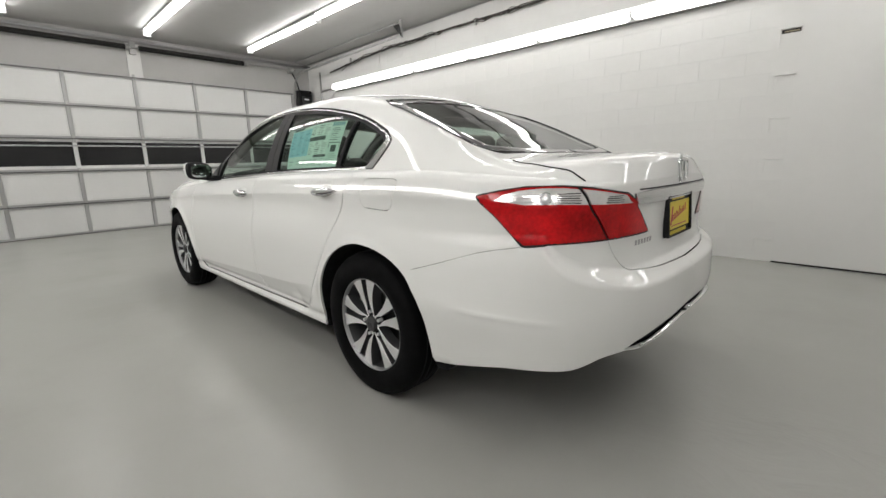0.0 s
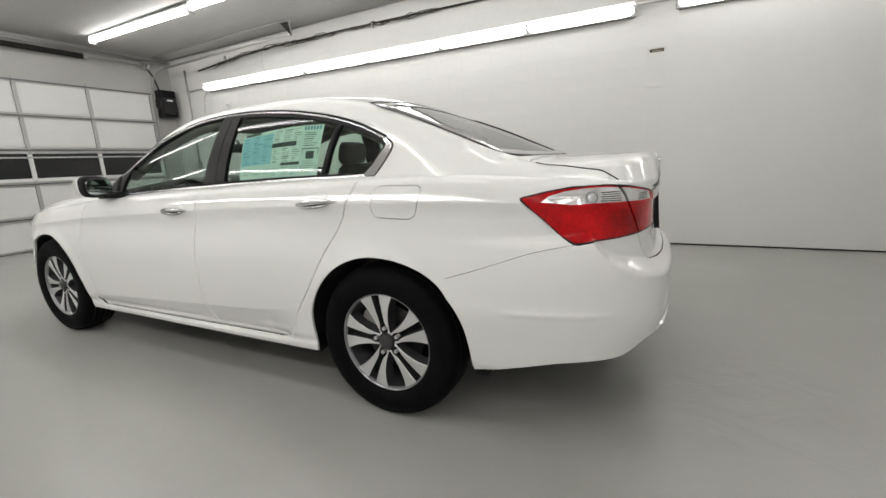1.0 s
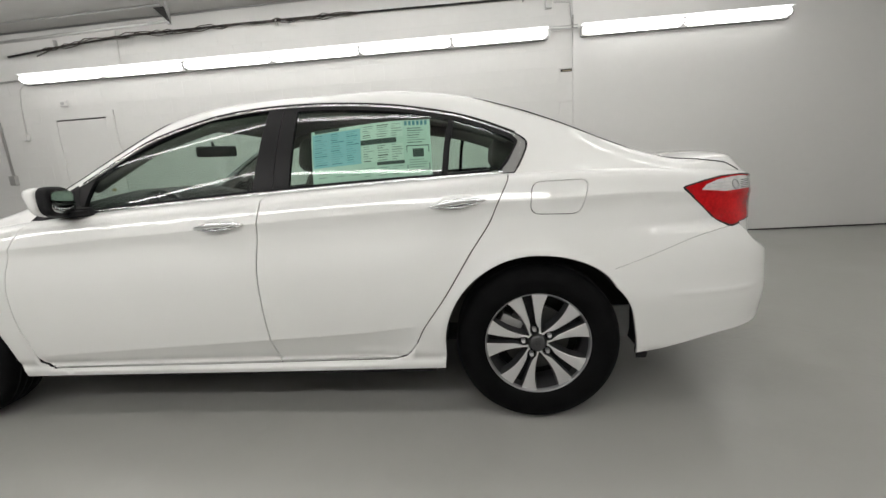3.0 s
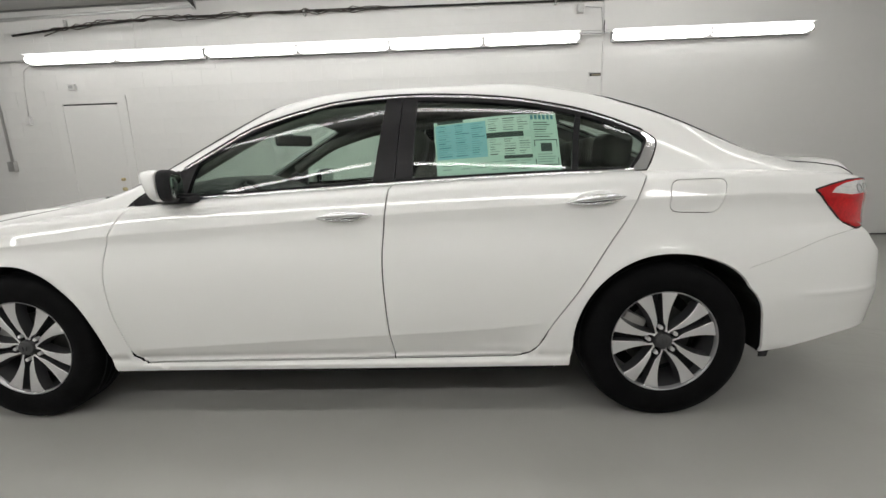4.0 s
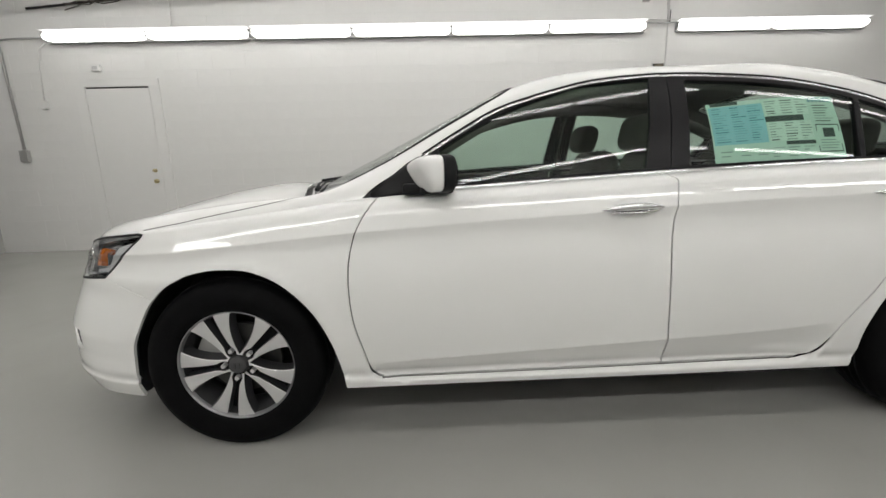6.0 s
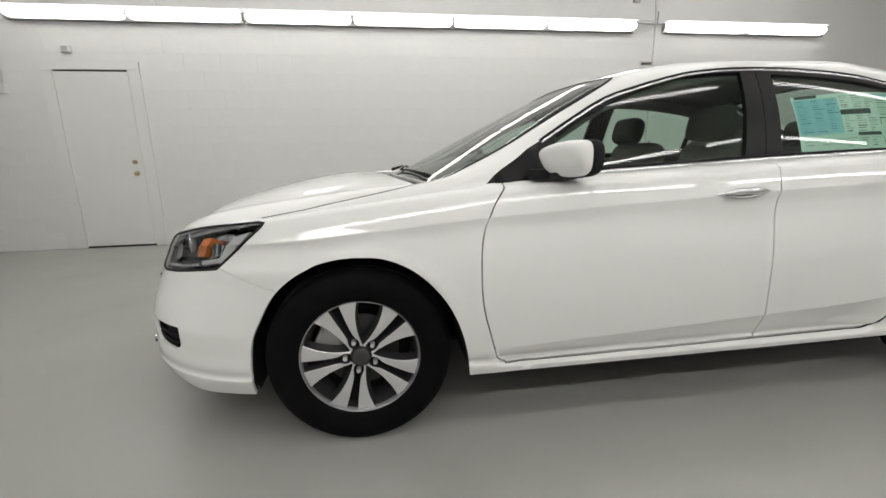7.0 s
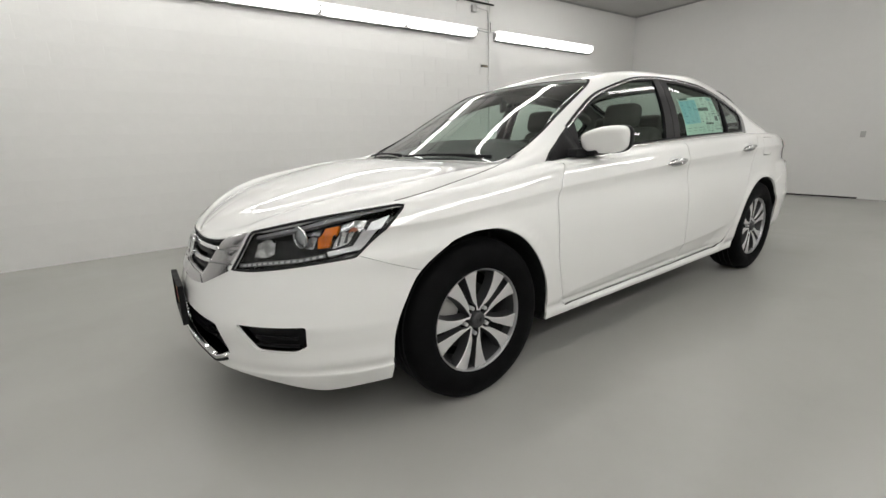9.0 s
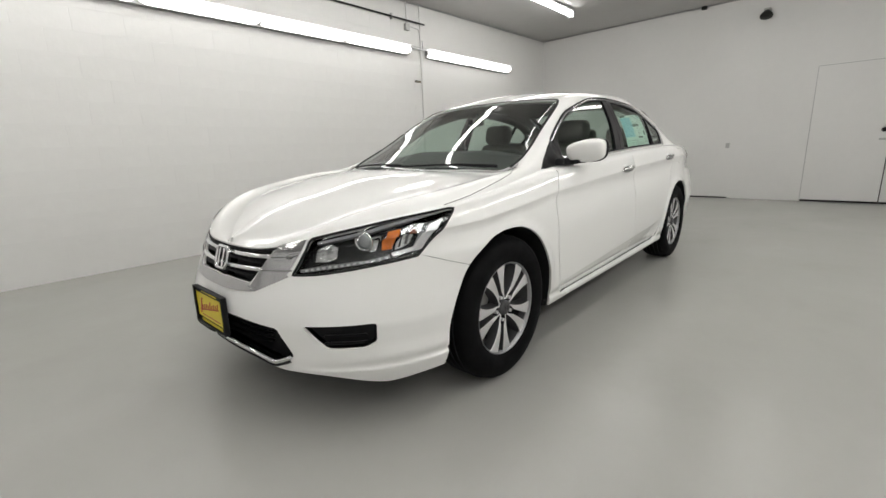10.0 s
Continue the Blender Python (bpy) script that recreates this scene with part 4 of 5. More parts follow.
ub = np.array([(s, 0.0) for s in ss] + [(s, 3.0) for s in ss[::-1]])
top = Skin(upper, ub, .03, [dlo_loop, glass_f, glass_r, glass_q, chrome_q, shield, cowl, back], [(HOOD, G1), (LID, .0036), ([(-.279, .02), (-.30, .6), (-.322, 1.26)], .0018)], bscale=.3)
fg, fr, fq = top.take(glass_f), top.take(glass_r), top.take(glass_q)
for key, faces, nm in (("front", fg, "door_glass"), ("rear", fr, "door_glass"), ("rear", fq, "quarter_glass")):
    for o, d in zip(top.panel(nm, faces, M["glass"], car, "tinted side glass", rim=0, lift=-.006, fair=True), doors[key]):
        o.parent = d
f_cq = top.take(chrome_q)
top.panel("window_corner_trim", f_cq, M["chrome_soft"], car, "satin chrome window corner", lift=.002)
f_frame = top.take(dlo_loop)
for key, test in (("front", lambda c: c > -.29), ("rear", lambda c: c <= -.29)):
    ctr = top.v[f_frame].mean(1)[:, 0]
    for o, d in zip(top.panel("window_frame", f_frame[test(ctr)], M["black"], car, "black window frame", rim=.02, lift=-.001), doors[key]):
        o.parent = d
top.panel("windscreen", top.take(shield), M["screen"], car, "laminated windscreen", rim=0, lift=-.003)
top.panel("cowl", top.take(cowl), M["matte"], car, lift=-.012)
top.panel("rear_window", top.take(back), M["screen"], car, rim=0, lift=-.003)
# another added black sheet, for dark gaps round bonnet and boot lid
top.panel("lid_gap_backing", top.f[top.left & ((top.c[:, 0] < -1.90) | (top.c[:, 0] > 1.02))], M["matte"], car, rim=0, lift=-.02)
top.panel("bonnet", top.take(hood_loop), M["paint"], car)
top.panel("boot_lid", top.take(lid_loop), M["paint"], car)
f_pill = top.take(test=lambda s, u: (s > -1.95) & (s < 1.12))
top.panel("roof_shell", f_pill, M["paint"], car)
top.panel("headlining", f_pill, M["lining"], car, "grey cloth roof lining", rim=0, lift=-.022)


def islands(faces):
    """Faces split into connected patches, the largest first."""
    root = {}

    def find(a):
        while root.setdefault(a, a) != a:
            a = root[a]
        return a
    for t in faces:
        for q in t[1:]:
            root[find(int(q))] = find(int(t[0]))
    ids = np.array([find(int(t[0])) for t in faces])
    return sorted((faces[ids == i] for i in set(ids.tolist())), key=len, reverse=True)


for k, patch_faces in enumerate(islands(top.take(test=lambda s, u: s < 0))):
    top.panel("quarter_shoulder" if k == 0 else "gutter_strip", patch_faces, M["paint"], car)
for k, patch_faces in enumerate(islands(top.take())):
    top.panel("fender_shoulder" if k == 0 else "gutter_strip", patch_faces, M["paint"], car)

# dark ribbons paint the shade of the bonnet's and boot lid's shut lines
ribbon("shut_line_shade", upper, LID[LID[:, 1] < 1.50], .005, .003, M["matte"], car)
ribbon("shut_line_shade", upper, HOOD, .0040, .0006, M["strut"], car)
# mouldings and seals round the glass
TOP_EDGE = DLO_TOP[:int(np.argmax(DLO_TOP[:, 0] < -1.345))]
ribbon("window_seal", upper, xz_shift(TOP_EDGE, -.002), .007, .003, M["matte"], car)
ribbon("window_moulding", upper, xz_shift(TOP_EDGE, .009), .010, .005, M["chrome_soft"], car)
ribbon("belt_moulding", upper, [(s, .026 + .012 * max(0, s - .3)) for s in np.linspace(-1.27, .70, 50)], .015, .006, M["chrome"], car)
ribbon("belt_seal", upper, [(s, .058 + .012 * max(0, s - .3)) for s in np.linspace(-1.23, .68, 50)], .010, .003, M["matte"], car)
ribbon("glass_divider", upper, smooth_line([(-1.031, .05), (-1.045, .45), (-1.063, .74)]), .022, .003, M["matte"], car)
ribbon("windscreen_moulding", upper, smooth_line([(1.04, 1.6), (.94, 1.22), (.81, 1.18), (.69, 1.26), (.52, 1.36), (.36, 1.57), (.30, 1.9), (.305, 2.3), (.322, 2.99)], .03), .014, .003, M["matte"], car)
BACK_EDGE = smooth_line([(-1.14, 2.99), (-1.148, 2.5), (-1.163, 2.04), (-1.213, 1.78), (-1.37, 1.60), (-1.533, 1.58), (-1.683, 1.58), (-1.79, 1.60), (-1.842, 1.71), (-1.878, 1.95), (-1.907, 2.3), (-1.927, 2.6), (-1.942, 2.99)], .03)
ribbon("rear_window_moulding", upper, BACK_EDGE, .008, .002, M["matte"], car)
# the black printed border inside the rear window's edge
band = smooth_line([(-1.175, 2.99), (-1.182, 2.6), (-1.20, 2.2)] + [(x, u_at(x, y=float(rail(x)[1]) - .030)) for x in (-1.27, -1.38, -1.5, -1.62, -1.72, -1.79)] + [(-1.850, 2.18), (-1.885, 2.45), (-1.900, 2.7), (-1.912, 2.99)], .03)
ribbon("glass_border", upper, band, (.06, .06, .065, .065, .06, .04), .0008, M["black_glass"], car, "black printed glass border", sink=.002)
ribbon("door_sail", upper, [(.86, .05), (.80, .16), (.70, .30), (.655, .33)], (.02, .06, .13, .15), .002, M["black"], car)


# ---- door handles, mirrors ----
def handle(x0, z0, x1, z1, door, sgn):
    """A lens-shaped chrome grip over a shallow cup, bowed out from the door."""
    a, b = Vector(side(x0, z0) * (1, sgn, 1)), Vector(side(x1, z1) * (1, sgn, 1))
    n = Vector((0, sgn, .10)).normalized()
    along = (b - a).normalized()
    up = n.cross(along).normalized()
    up = up if up.z > 0 else -up
    turn = Matrix((along, n, up)).transposed().to_4x4()
    cup = bmesh.new()
    bmesh.ops.create_uvsphere(cup, u_segments=28, v_segments=14, radius=1, matrix=Matrix.Translation((a + b) / 2 - n * .010 + up * .008) @ turn @ Matrix.Diagonal((.084, .0140, .029, 1)))
    part("handle_cup", cup, M["paint"], door, smooth=True)
    # a dark body stands in for the shade behind the grip
    shade = bmesh.new()
    bmesh.ops.create_uvsphere(shade, u_segments=20, v_segments=10, radius=1, matrix=Matrix.Translation(a.lerp(b, .5) + n * .002 - up * .001) @ turn @ Matrix.Diagonal((.078, .010, .021, 1)))
    part("grip_shade", shade, M["matte"], door, smooth=True)

    def grip(h0, h1, lift, depth, mat, nm, label=""):
        bm = bmesh.new()
        rings = []
        for t in np.linspace(0, 1, 17):
            bow = max(math.sin(math.pi * t), .02)
            c = a.lerp(b, t) + n * (.003 + lift * bow ** .6)
            lo, hi, d = h0 * bow ** .75, h1 * bow ** .75, depth * bow ** .4
            rings.append([bm.verts.new(c + up * ((hi + lo) / 2 + (hi - lo) / 2 * math.sin(q)) + n * d * math.cos(q)) for q in np.linspace(0, math.tau, 13)[:-1]])
        for p, q in zip(rings, rings[1:]):
            for k in range(12):
                bm.faces.new((p[k], p[(k + 1) % 12], q[(k + 1) % 12], q[k]))
        bm.faces.new(rings[0]), bm.faces.new(rings[-1])
        bmesh.ops.recalc_face_normals(bm, faces=bm.faces)
        return part(nm, bm, mat, door, label, smooth=True)
    grip(-.0215, -.0090, .012, .007, M["chrome_soft"], "handle_base", "satin chrome lower edge")
    grip(-.0060, .0210, .026, .010, M["chrome"], "door_handle", "chrome door handle")


for sgn, d in zip((1, -1), doors["front"]):
    handle(.028, .885, -.20, .893, d, sgn)
for sgn, d in zip((1, -1), doors["rear"]):
    handle(-.968, .922, -1.20, .941, d, sgn)

for sgn in (1, -1):
    bm = bmesh.new()
    bmesh.ops.create_uvsphere(bm, u_segments=36, v_segments=24, radius=1)
    for v in bm.verts:
        x, y, z = v.co
        f = lambda c, p: math.copysign(abs(c) ** p, c)
        x, y, z = f(x, .75), f(y, .55), f(z, .62)
        # long in y, thin in x, with a flat rear face and a tapered inner end
        taper = 1 - .22 * max(0, -y)
        v.co = Vector(((.068 * max(x, 0) * (1 - .15 * y) * (.68 + .48 * z) - .030 * max(-x, 0) ** .35) - .030 * y + .012 * y * y, .094 * y, .062 * z * taper + .008 * y))
    bm.transform(Matrix.Translation((.634, .903, 1.030)))
    if sgn < 0:
        bm.transform(Matrix.Translation((-.06, .015, -.01)) @ Matrix.Diagonal((1, -1, 1, 1)))
        bmesh.ops.reverse_faces(bm, faces=bm.faces)
    low = bmesh.new()
    mirror = part("door_mirror", bm, M["paint"], car, "white door mirror on a black foot", smooth=True)
    add_box(low, (.555, .80, .962), (.675, .875, .985), .010)
    add_box(low, (.56, .765, .955), (.74, .825, .995), .012)
    at_face = Matrix.Translation((.594, .903, 1.031)) @ pose(0, 0, 0, 0, 0, 18)
    g = bmesh.new()
    bmesh.ops.create_uvsphere(g, u_segments=28, v_segments=18, radius=1)
    for v in g.verts:
        v.co = Vector((.0025 * v.co.x - .0252, .080 * f(v.co.y, .6), .047 * f(v.co.z, .62)))
    g.transform(at_face)
    h = bmesh.new()
    bmesh.ops.create_uvsphere(h, u_segments=36, v_segments=24, radius=1)
    for v in h.verts:
        x, y, z = v.co
        v.co = Vector((.026 * f(x, .5), .097 * f(y, .55), .0635 * f(z, .62) * (1 - .2 * max(0, -y)) + .008 * y))
    h.transform(at_face)
    for b in (low, g, h):
        if sgn < 0:
            b.transform(Matrix.Translation((-.06, .015, -.01)) @ Matrix.Diagonal((1, -1, 1, 1)))
            bmesh.ops.reverse_faces(b, faces=b.faces)
    part("mirror_foot", low, M["matte"], mirror, "black plastic foot")
    part("mirror_bezel", h, M["matte"], mirror)
    part("mirror_glass", g, M["mirror"], mirror)


# ---- wipers on the cowl ----
def on_top(x, y, h):
    u = u_at(x, y=abs(y))
    q = upper(x, u) - normals(upper, x, u) * h
    return Vector((q[0], math.copysign(q[1], y), q[2]))


for y0, y1, yp in ((.56, -.02, .62), (-.05, -.60, .02)):
    xs = np.interp(np.linspace(y0, y1, 12), [-.6, 0, .6], [1.085, 1.175, 1.095])
    blade = [on_top(x, y, .008) for x, y in zip(xs, np.linspace(y0, y1, 12))]
    wp = part("wiper", tube(blade, .005, 8), M["matte"], car, "black wiper blade", smooth=True)
    arm = [on_top(np.interp(abs(yp), [0, .62], [1.22, 1.09]), yp, .02)] + [on_top(xs[k] + .015, y, .018) for k, y in ((3, np.linspace(y0, y1, 12)[3]), (6, np.linspace(y0, y1, 12)[6]))]
    part("wiper_arm", tube(arm, [.009, .006, .004], 8), M["matte"], wp, smooth=True)


# ---- wheels ----
def lathe(profile, seg=72):
    """A body of revolution about the y axis from (radius, y) pairs."""
    bm = bmesh.new()
    rings = [[bm.verts.new((r * math.cos(k * math.tau / seg), y, r * math.sin(k * math.tau / seg))) for k in range(seg)] for r, y in profile]
    for a, b in zip(rings, rings[1:]):
        for k in range(seg):
            bm.faces.new((a[k], a[(k + 1) % seg], b[(k + 1) % seg], b[k]))
    return bm


def make_wheel(turn):
    """An alloy wheel with five pairs of spokes; outer face towards +y, hub at the origin."""
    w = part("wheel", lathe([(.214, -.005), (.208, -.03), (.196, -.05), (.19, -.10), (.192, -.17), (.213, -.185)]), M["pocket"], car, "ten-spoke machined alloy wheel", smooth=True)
    tyre = [(.213, -.19), (.222, -.196), (.27, -.203), (.315, -.196), (.331, -.175), (.336, -.15), (.3365, -.09), (.336, -.03), (.331, -.006), (.322, .008), (.30, .019), (.275, .023), (.25, .021), (.230, .014), (.221, .008), (.2158, .001)]
    t = part("tyre", lathe(tyre, 96), M["rubber"], w, "black rubber tyre", smooth=True)
    bm = bmesh.new()
    for y in (-.04, -.075, -.108, -.142):
        add_tube(bm, [Vector((.3372 * math.cos(a), y, .3372 * math.sin(a))) for a in np.linspace(0, math.tau, 73)], .003, 6, False)
    part("tread_groove", bm, M["matte"], t)
    part("rim_lip", lathe([(.2175, .001), (.2178, .005), (.216, .0072), (.2135, .004), (.208, -.012)]), M["rim_edge"], w, smooth=True)
    rs = np.linspace(.040, .211, 17)
    for k in range(5):
        a0 = math.radians(turn + 72 * k)
        e_r, e_t = Vector((math.cos(a0), 0, math.sin(a0))), Vector((-math.sin(a0), 0, math.cos(a0)))
        for sd in (1, -1):
            bm = bmesh.new()
            rows = []
            for r in rs:
                f = max(0, (r - .05) / .160)
                ins = .0105 + .0100 * f ** 1.5 + .0090 * math.exp(-((r - .058) / .017) ** 2)
                out = .0255 + .019 * f + .038 * f ** 2.2
                y = -.012 + .012 * math.sin(f * math.pi * .55) - .004 * f
                m = (ins + out) / 2
                pts = [(ins, y - .045, 1), (ins, y - .0016, 0), (ins + .0012, y, 0), (m, y + .0004, 0), (out - .0014, y, 0), (out, y - .0018, 0), (out + .010 * (1 - f * .3), y - .045, 1)]
                rows.append([bm.verts.new(e_r * math.sqrt(max(r * r - q * q, 1e-6)) + e_t * (q * sd) + Vector((0, yy, 0))) for q, yy, _ in pts])
            for ra, rb in zip(rows, rows[1:]):
                for j in range(6):
                    q = (ra[j], rb[j], rb[j + 1], ra[j + 1])
                    fc = bm.faces.new(q if sd < 0 else q[::-1])
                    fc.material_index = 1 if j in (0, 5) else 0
                    fc.smooth = False
            bmesh.ops.recalc_face_normals(bm, faces=bm.faces)
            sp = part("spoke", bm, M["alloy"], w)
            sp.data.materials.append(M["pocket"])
        c = e_r * .058 + Vector((0, -.020, 0))
        bm = bmesh.new()
        bmesh.ops.create_cone(bm, cap_ends=True, segments=20, radius1=.0185, radius2=.0185, depth=.012, matrix=Matrix.Translation(c + Vector((0, -.016, 0))) @ pose(0, 0, 0, -90))
        part("nut_seat", bm, M["matte"], w)
        bm = bmesh.new()
        bmesh.ops.create_cone(bm, cap_ends=True, segments=6, radius1=.0098, radius2=.0086, depth=.026, matrix=Matrix.Translation(c) @ pose(0, 0, 0, -90))
        part("wheel_nut", bm, M["nut"], w)
        e2 = Vector((math.cos(a0), 0, math.sin(a0)))
        bm = bmesh.new()
        add_box(bm, (-.0185, -.056, -.07), (.0185, -.044, .073), .003)
        bm.transform(Matrix.Translation(e2 * .13) @ Matrix.Rotation(-(a0 - math.pi / 2), 4, "Y"))
        part("slot_floor", bm, M["matte"], w)
    hubcap = part("hub_cap", lathe([(.001, .002), (.026, .002), (.031, .0), (.034, -.006), (.036, -.024), (.048, -.046), (.060, -.05)], 40), M["hub_grey"], w, "grey hub cap", smooth=True)
    bm = bmesh.new()
    for x in (-.008, .008):
        add_box(bm, (x - .003, .0015, -.011), (x + .003, .0045, .011), .001)
    part("cap_mark", bm, M["pocket"], hubcap)
    part("brake_disc", lathe([(.06, -.075), (.142, -.075), (.142, -.097), (.06, -.097)], 48), M["disc"], w)
    bm = add_box(bmesh.new(), (-.05, -.125, -.045), (.05, -.052, .045), .015)
    bm.transform(pose(0, 0, 0, 0, -27, 0) @ Matrix.Translation((.125, 0, 0)))
    part("brake_caliper", bm, M["galv"], w)
    part("hub_back", lathe([(.001, -.12), (.19, -.12), (.195, -.17)], 32), M["matte"], w)
    return w


HUB_Y = .872
for x, turn in ((1.388, 66), (-1.388, 7)):
    w = make_wheel(turn)
    w.matrix_basis = Matrix.Translation((x, HUB_Y, .336))
    copy_thing(w, Matrix.Translation((x, -HUB_Y, .336)) @ pose(0, 0, 0, 0, 0, 180))


# ---- wheel wells and underside ----
def well(cx, sgn):
    bm = bmesh.new()
    # from the painted arch's edge the liner widens round the tyre and runs inwards
    loop = dense(arch_f[:-1] if cx > 0 else arch_r[:-2], .03)
    loop = loop[loop[:, 1] > .245]
    q = side(loop[:, 0], loop[:, 1]) + normals(side, loop[:, 0], loop[:, 1]) * .013
    rows = [q.copy()]
    d = np.stack([loop[:, 0] - math.copysign(1.388, cx), loop[:, 1] - .336], -1)
    r = np.linalg.norm(d, axis=1)
    grow = (np.maximum(r, .385) / r)[:, None]
    for y in (.83, .56):
        w = q.copy()
        w[:, 0], w[:, 2] = math.copysign(1.388, cx) + (d * grow)[:, 0], .336 + (d * grow)[:, 1]
        w[:, 1] = y
        if cx < 0:  # the rear liner opens backwards low down
            w[:, 0] -= np.where(d[:, 0] < 0, .075 * np.clip((.56 - loop[:, 1]) / .12, 0, 1), 0)
        rows.append(w)
    vs = [[bm.verts.new(Vector(p * (1, sgn, 1))) for p in row] for row in rows]
    for a, b in zip(vs, vs[1:]):
        for i in range(len(a) - 1):
            bm.faces.new((a[i], a[i + 1], b[i + 1], b[i])).smooth = True
    bm.faces.new(vs[-1])
    part("wheel_well", bm, M["matte"], car, "black plastic wheel arch liner")


for cx in (1.37, -1.37):
    for sgn in (1, -1):
        well(cx, sgn)
bm = bmesh.new()
add_box(bm, (-1.95, -.56, .22), (2.08, .56, .36), .03)
add_box(bm, (-.96, -.83, .19), (.96, .83, .30), .03)
part("underbody", bm, M["matte"], car, "dark underbody")
for sgn in (1, -1):
    bm = bmesh.new()
    add_box(bm, (-1.845, min(.585 * sgn, .60 * sgn), .245), (-1.62, max(.585 * sgn, .60 * sgn), .395), .003)
    part("splash_panel", bm, M["flap"], car, "grey inner splash panel")


# ---- cabin ----
def cushion(name, lo, hi, bevel, mat, parent, m=None, label=""):
    bm = add_box(bmesh.new(), lo, hi, 0)
    bmesh.ops.bevel(bm, geom=list(bm.edges), offset=bevel, segments=5, affect="EDGES", profile=.5)
    if m is not None:
        bm.transform(m)
    return part(name, bm, mat, parent, label, smooth=True)


for y in (.36, -.36):
    seat = cushion("front_seat", (-.30, y - .25, .35), (.25, y + .25, .52), .06, M["seat"], car, label="grey cloth front seat")
    lean = Matrix.Translation((-.20, y, .50)) @ pose(0, 0, 0, 0, -21, 0)
    cushion("seat_back", (-.09, -.235, 0), (.06, .235, .64), .07, M["seat"], seat, lean)
    cushion("side_bolster", (-.03, .16, .05), (.10, .245, .48), .035, M["seat"], seat, lean)
    cushion("side_bolster", (-.03, -.245, .05), (.10, -.16, .48), .035, M["seat"], seat, lean)
    cushion("headrest", (-.070, -.125, .60), (.040, .125, .765), .05, M["seat"], seat, lean @ pose(.03, 0, 0, 0, 8, 0))
    for k in (-.06, .06):
        b = tube([lean @ Vector((-.02, k, .56)), lean @ Vector((-.02, k, .66))], .006, 8)
        part("headrest_post", b, M["chrome"], seat)
bench = cushion("rear_bench", (-1.15, -.62, .32), (-.62, .62, .50), .07, M["seat"], car, label="grey cloth rear bench")
cushion("bench_back", (-.08, -.62, 0), (.06, .62, .60), .06, M["seat"], bench, Matrix.Translation((-1.07, 0, .46)) @ pose(0, 0, 0, 0, -24, 0))
for y in (.38, 0, -.38):
    cushion("rear_headrest", (-.068, -.13, -.085), (.060, .13, .075), .045, M["seat"], bench, Matrix.Translation((-1.30, y, 1.135)) @ pose(0, 0, 0, 0, -6, 0))
cushion("parcel_shelf", (-1.92, -.56, .985), (-1.40, .56, 1.01), .01, M["dash"], car)
bm = bmesh.new()
prof = [(1.20, .93), (1.0, .995), (.85, 1.035), (.70, 1.055), (.58, 1.0), (.53, .82), (.60, .60), (1.15, .60)]
ra = [bm.verts.new((x, .69, z - .055)) for x, z in prof]
rc = [bm.verts.new((x, .30, z)) for x, z in prof]
rd = [bm.verts.new((x, -.30, z)) for x, z in prof]
rb = [bm.verts.new((x, -.69, z - .055)) for x, z in prof]
for p, q in ((ra, rc), (rc, rd), (rd, rb)):
    for i in range(len(prof)):
        j = (i + 1) % len(prof)
        bm.faces.new((p[i], p[j], q[j], q[i]))
bm.faces.new(ra), bm.faces.new(rb[::-1])
bmesh.ops.bevel(bm, geom=list(bm.edges), offset=.02, segments=3, affect="EDGES")
part("dashboard", bm, M["dash"], car, "dark dashboard", smooth=True)
wm = Matrix.Translation((.50, .36, .865)) @ pose(0, 0, 0, 0, -66, 0)
bm = bmesh.new()
add_tube(bm, [wm @ Vector((.185 * math.cos(a), .185 * math.sin(a), 0)) for a in np.linspace(0, math.tau, 49)], .015, 10, False)
wheel_ob = part("steering_wheel", bm, M["dash"], car, "black steering wheel", smooth=True)
for a in (0, 180, 270):
    b = tube([wm @ Vector((0, 0, -.02)), wm @ Vector((.18 * math.cos(math.radians(a + 90)), .18 * math.sin(math.radians(a + 90)), 0))], .014, 8)
    part("wheel_spoke", b, M["dash"], wheel_ob)
cushion("wheel_hub", (-.07, -.075, -.035), (.07, .075, .012), .02, M["dash"], wheel_ob, wm)
cushion("rear_view_mirror", (-.012, -.115, -.032), (.022, .115, .032), .014, M["dash"], car, Matrix.Translation((.42, 0, 1.250)) @ pose(0, 0, 0, 0, 0, -40), "black rear-view mirror")
b = tube([(.43, 0, 1.26), (.445, 0, 1.306)], .01, 8)
part("mirror_stalk", b, M["dash"], car)

# trim along the pillars and the roof's edge, inside the glass
edge = xz_shift(TOP_EDGE, .010)
for sgn in (1, -1):
    q = np.array([upper(np.array([a]), np.array([b]))[0] for a, b in edge[::4]])
    q[:, 1] -= .050
    q[:, 2] -= .008
    part("pillar_trim", tube([Vector(p * (1, sgn, 1)) for p in q], .036, 10), M["lining"], car, "grey inner pillar trim", smooth=True)

# ---- the window sticker on the rear door's glass ----
def on_sticker(a, b):
    """From the sheet's own 0..1 square to the skin."""
    tl, tr, br, bl = np.array((-.447, .695)), np.array((-.972, .80)), np.array((-.982, .06)), np.array((-.462, .06))
    return (tl * (1 - a) + tr * a) * (1 - b) + (bl * (1 - a) + br * a) * b


def sheet_bar(name, a0, b0, a1, b1, mat, lift=-.0115, parent=None, n=(4, 2)):
    return patch(name, upper, [on_sticker(a0, b0), on_sticker(a1, b0), on_sticker(a1, b1), on_sticker(a0, b1)], lift, mat, parent, n)


sticker = sheet_bar("window_sticker", 0, 0, 1, 1, M["paper"], -.013, doors["rear"][0], (14, 8))
sticker["label"] = "printed price sticker taped inside the glass"
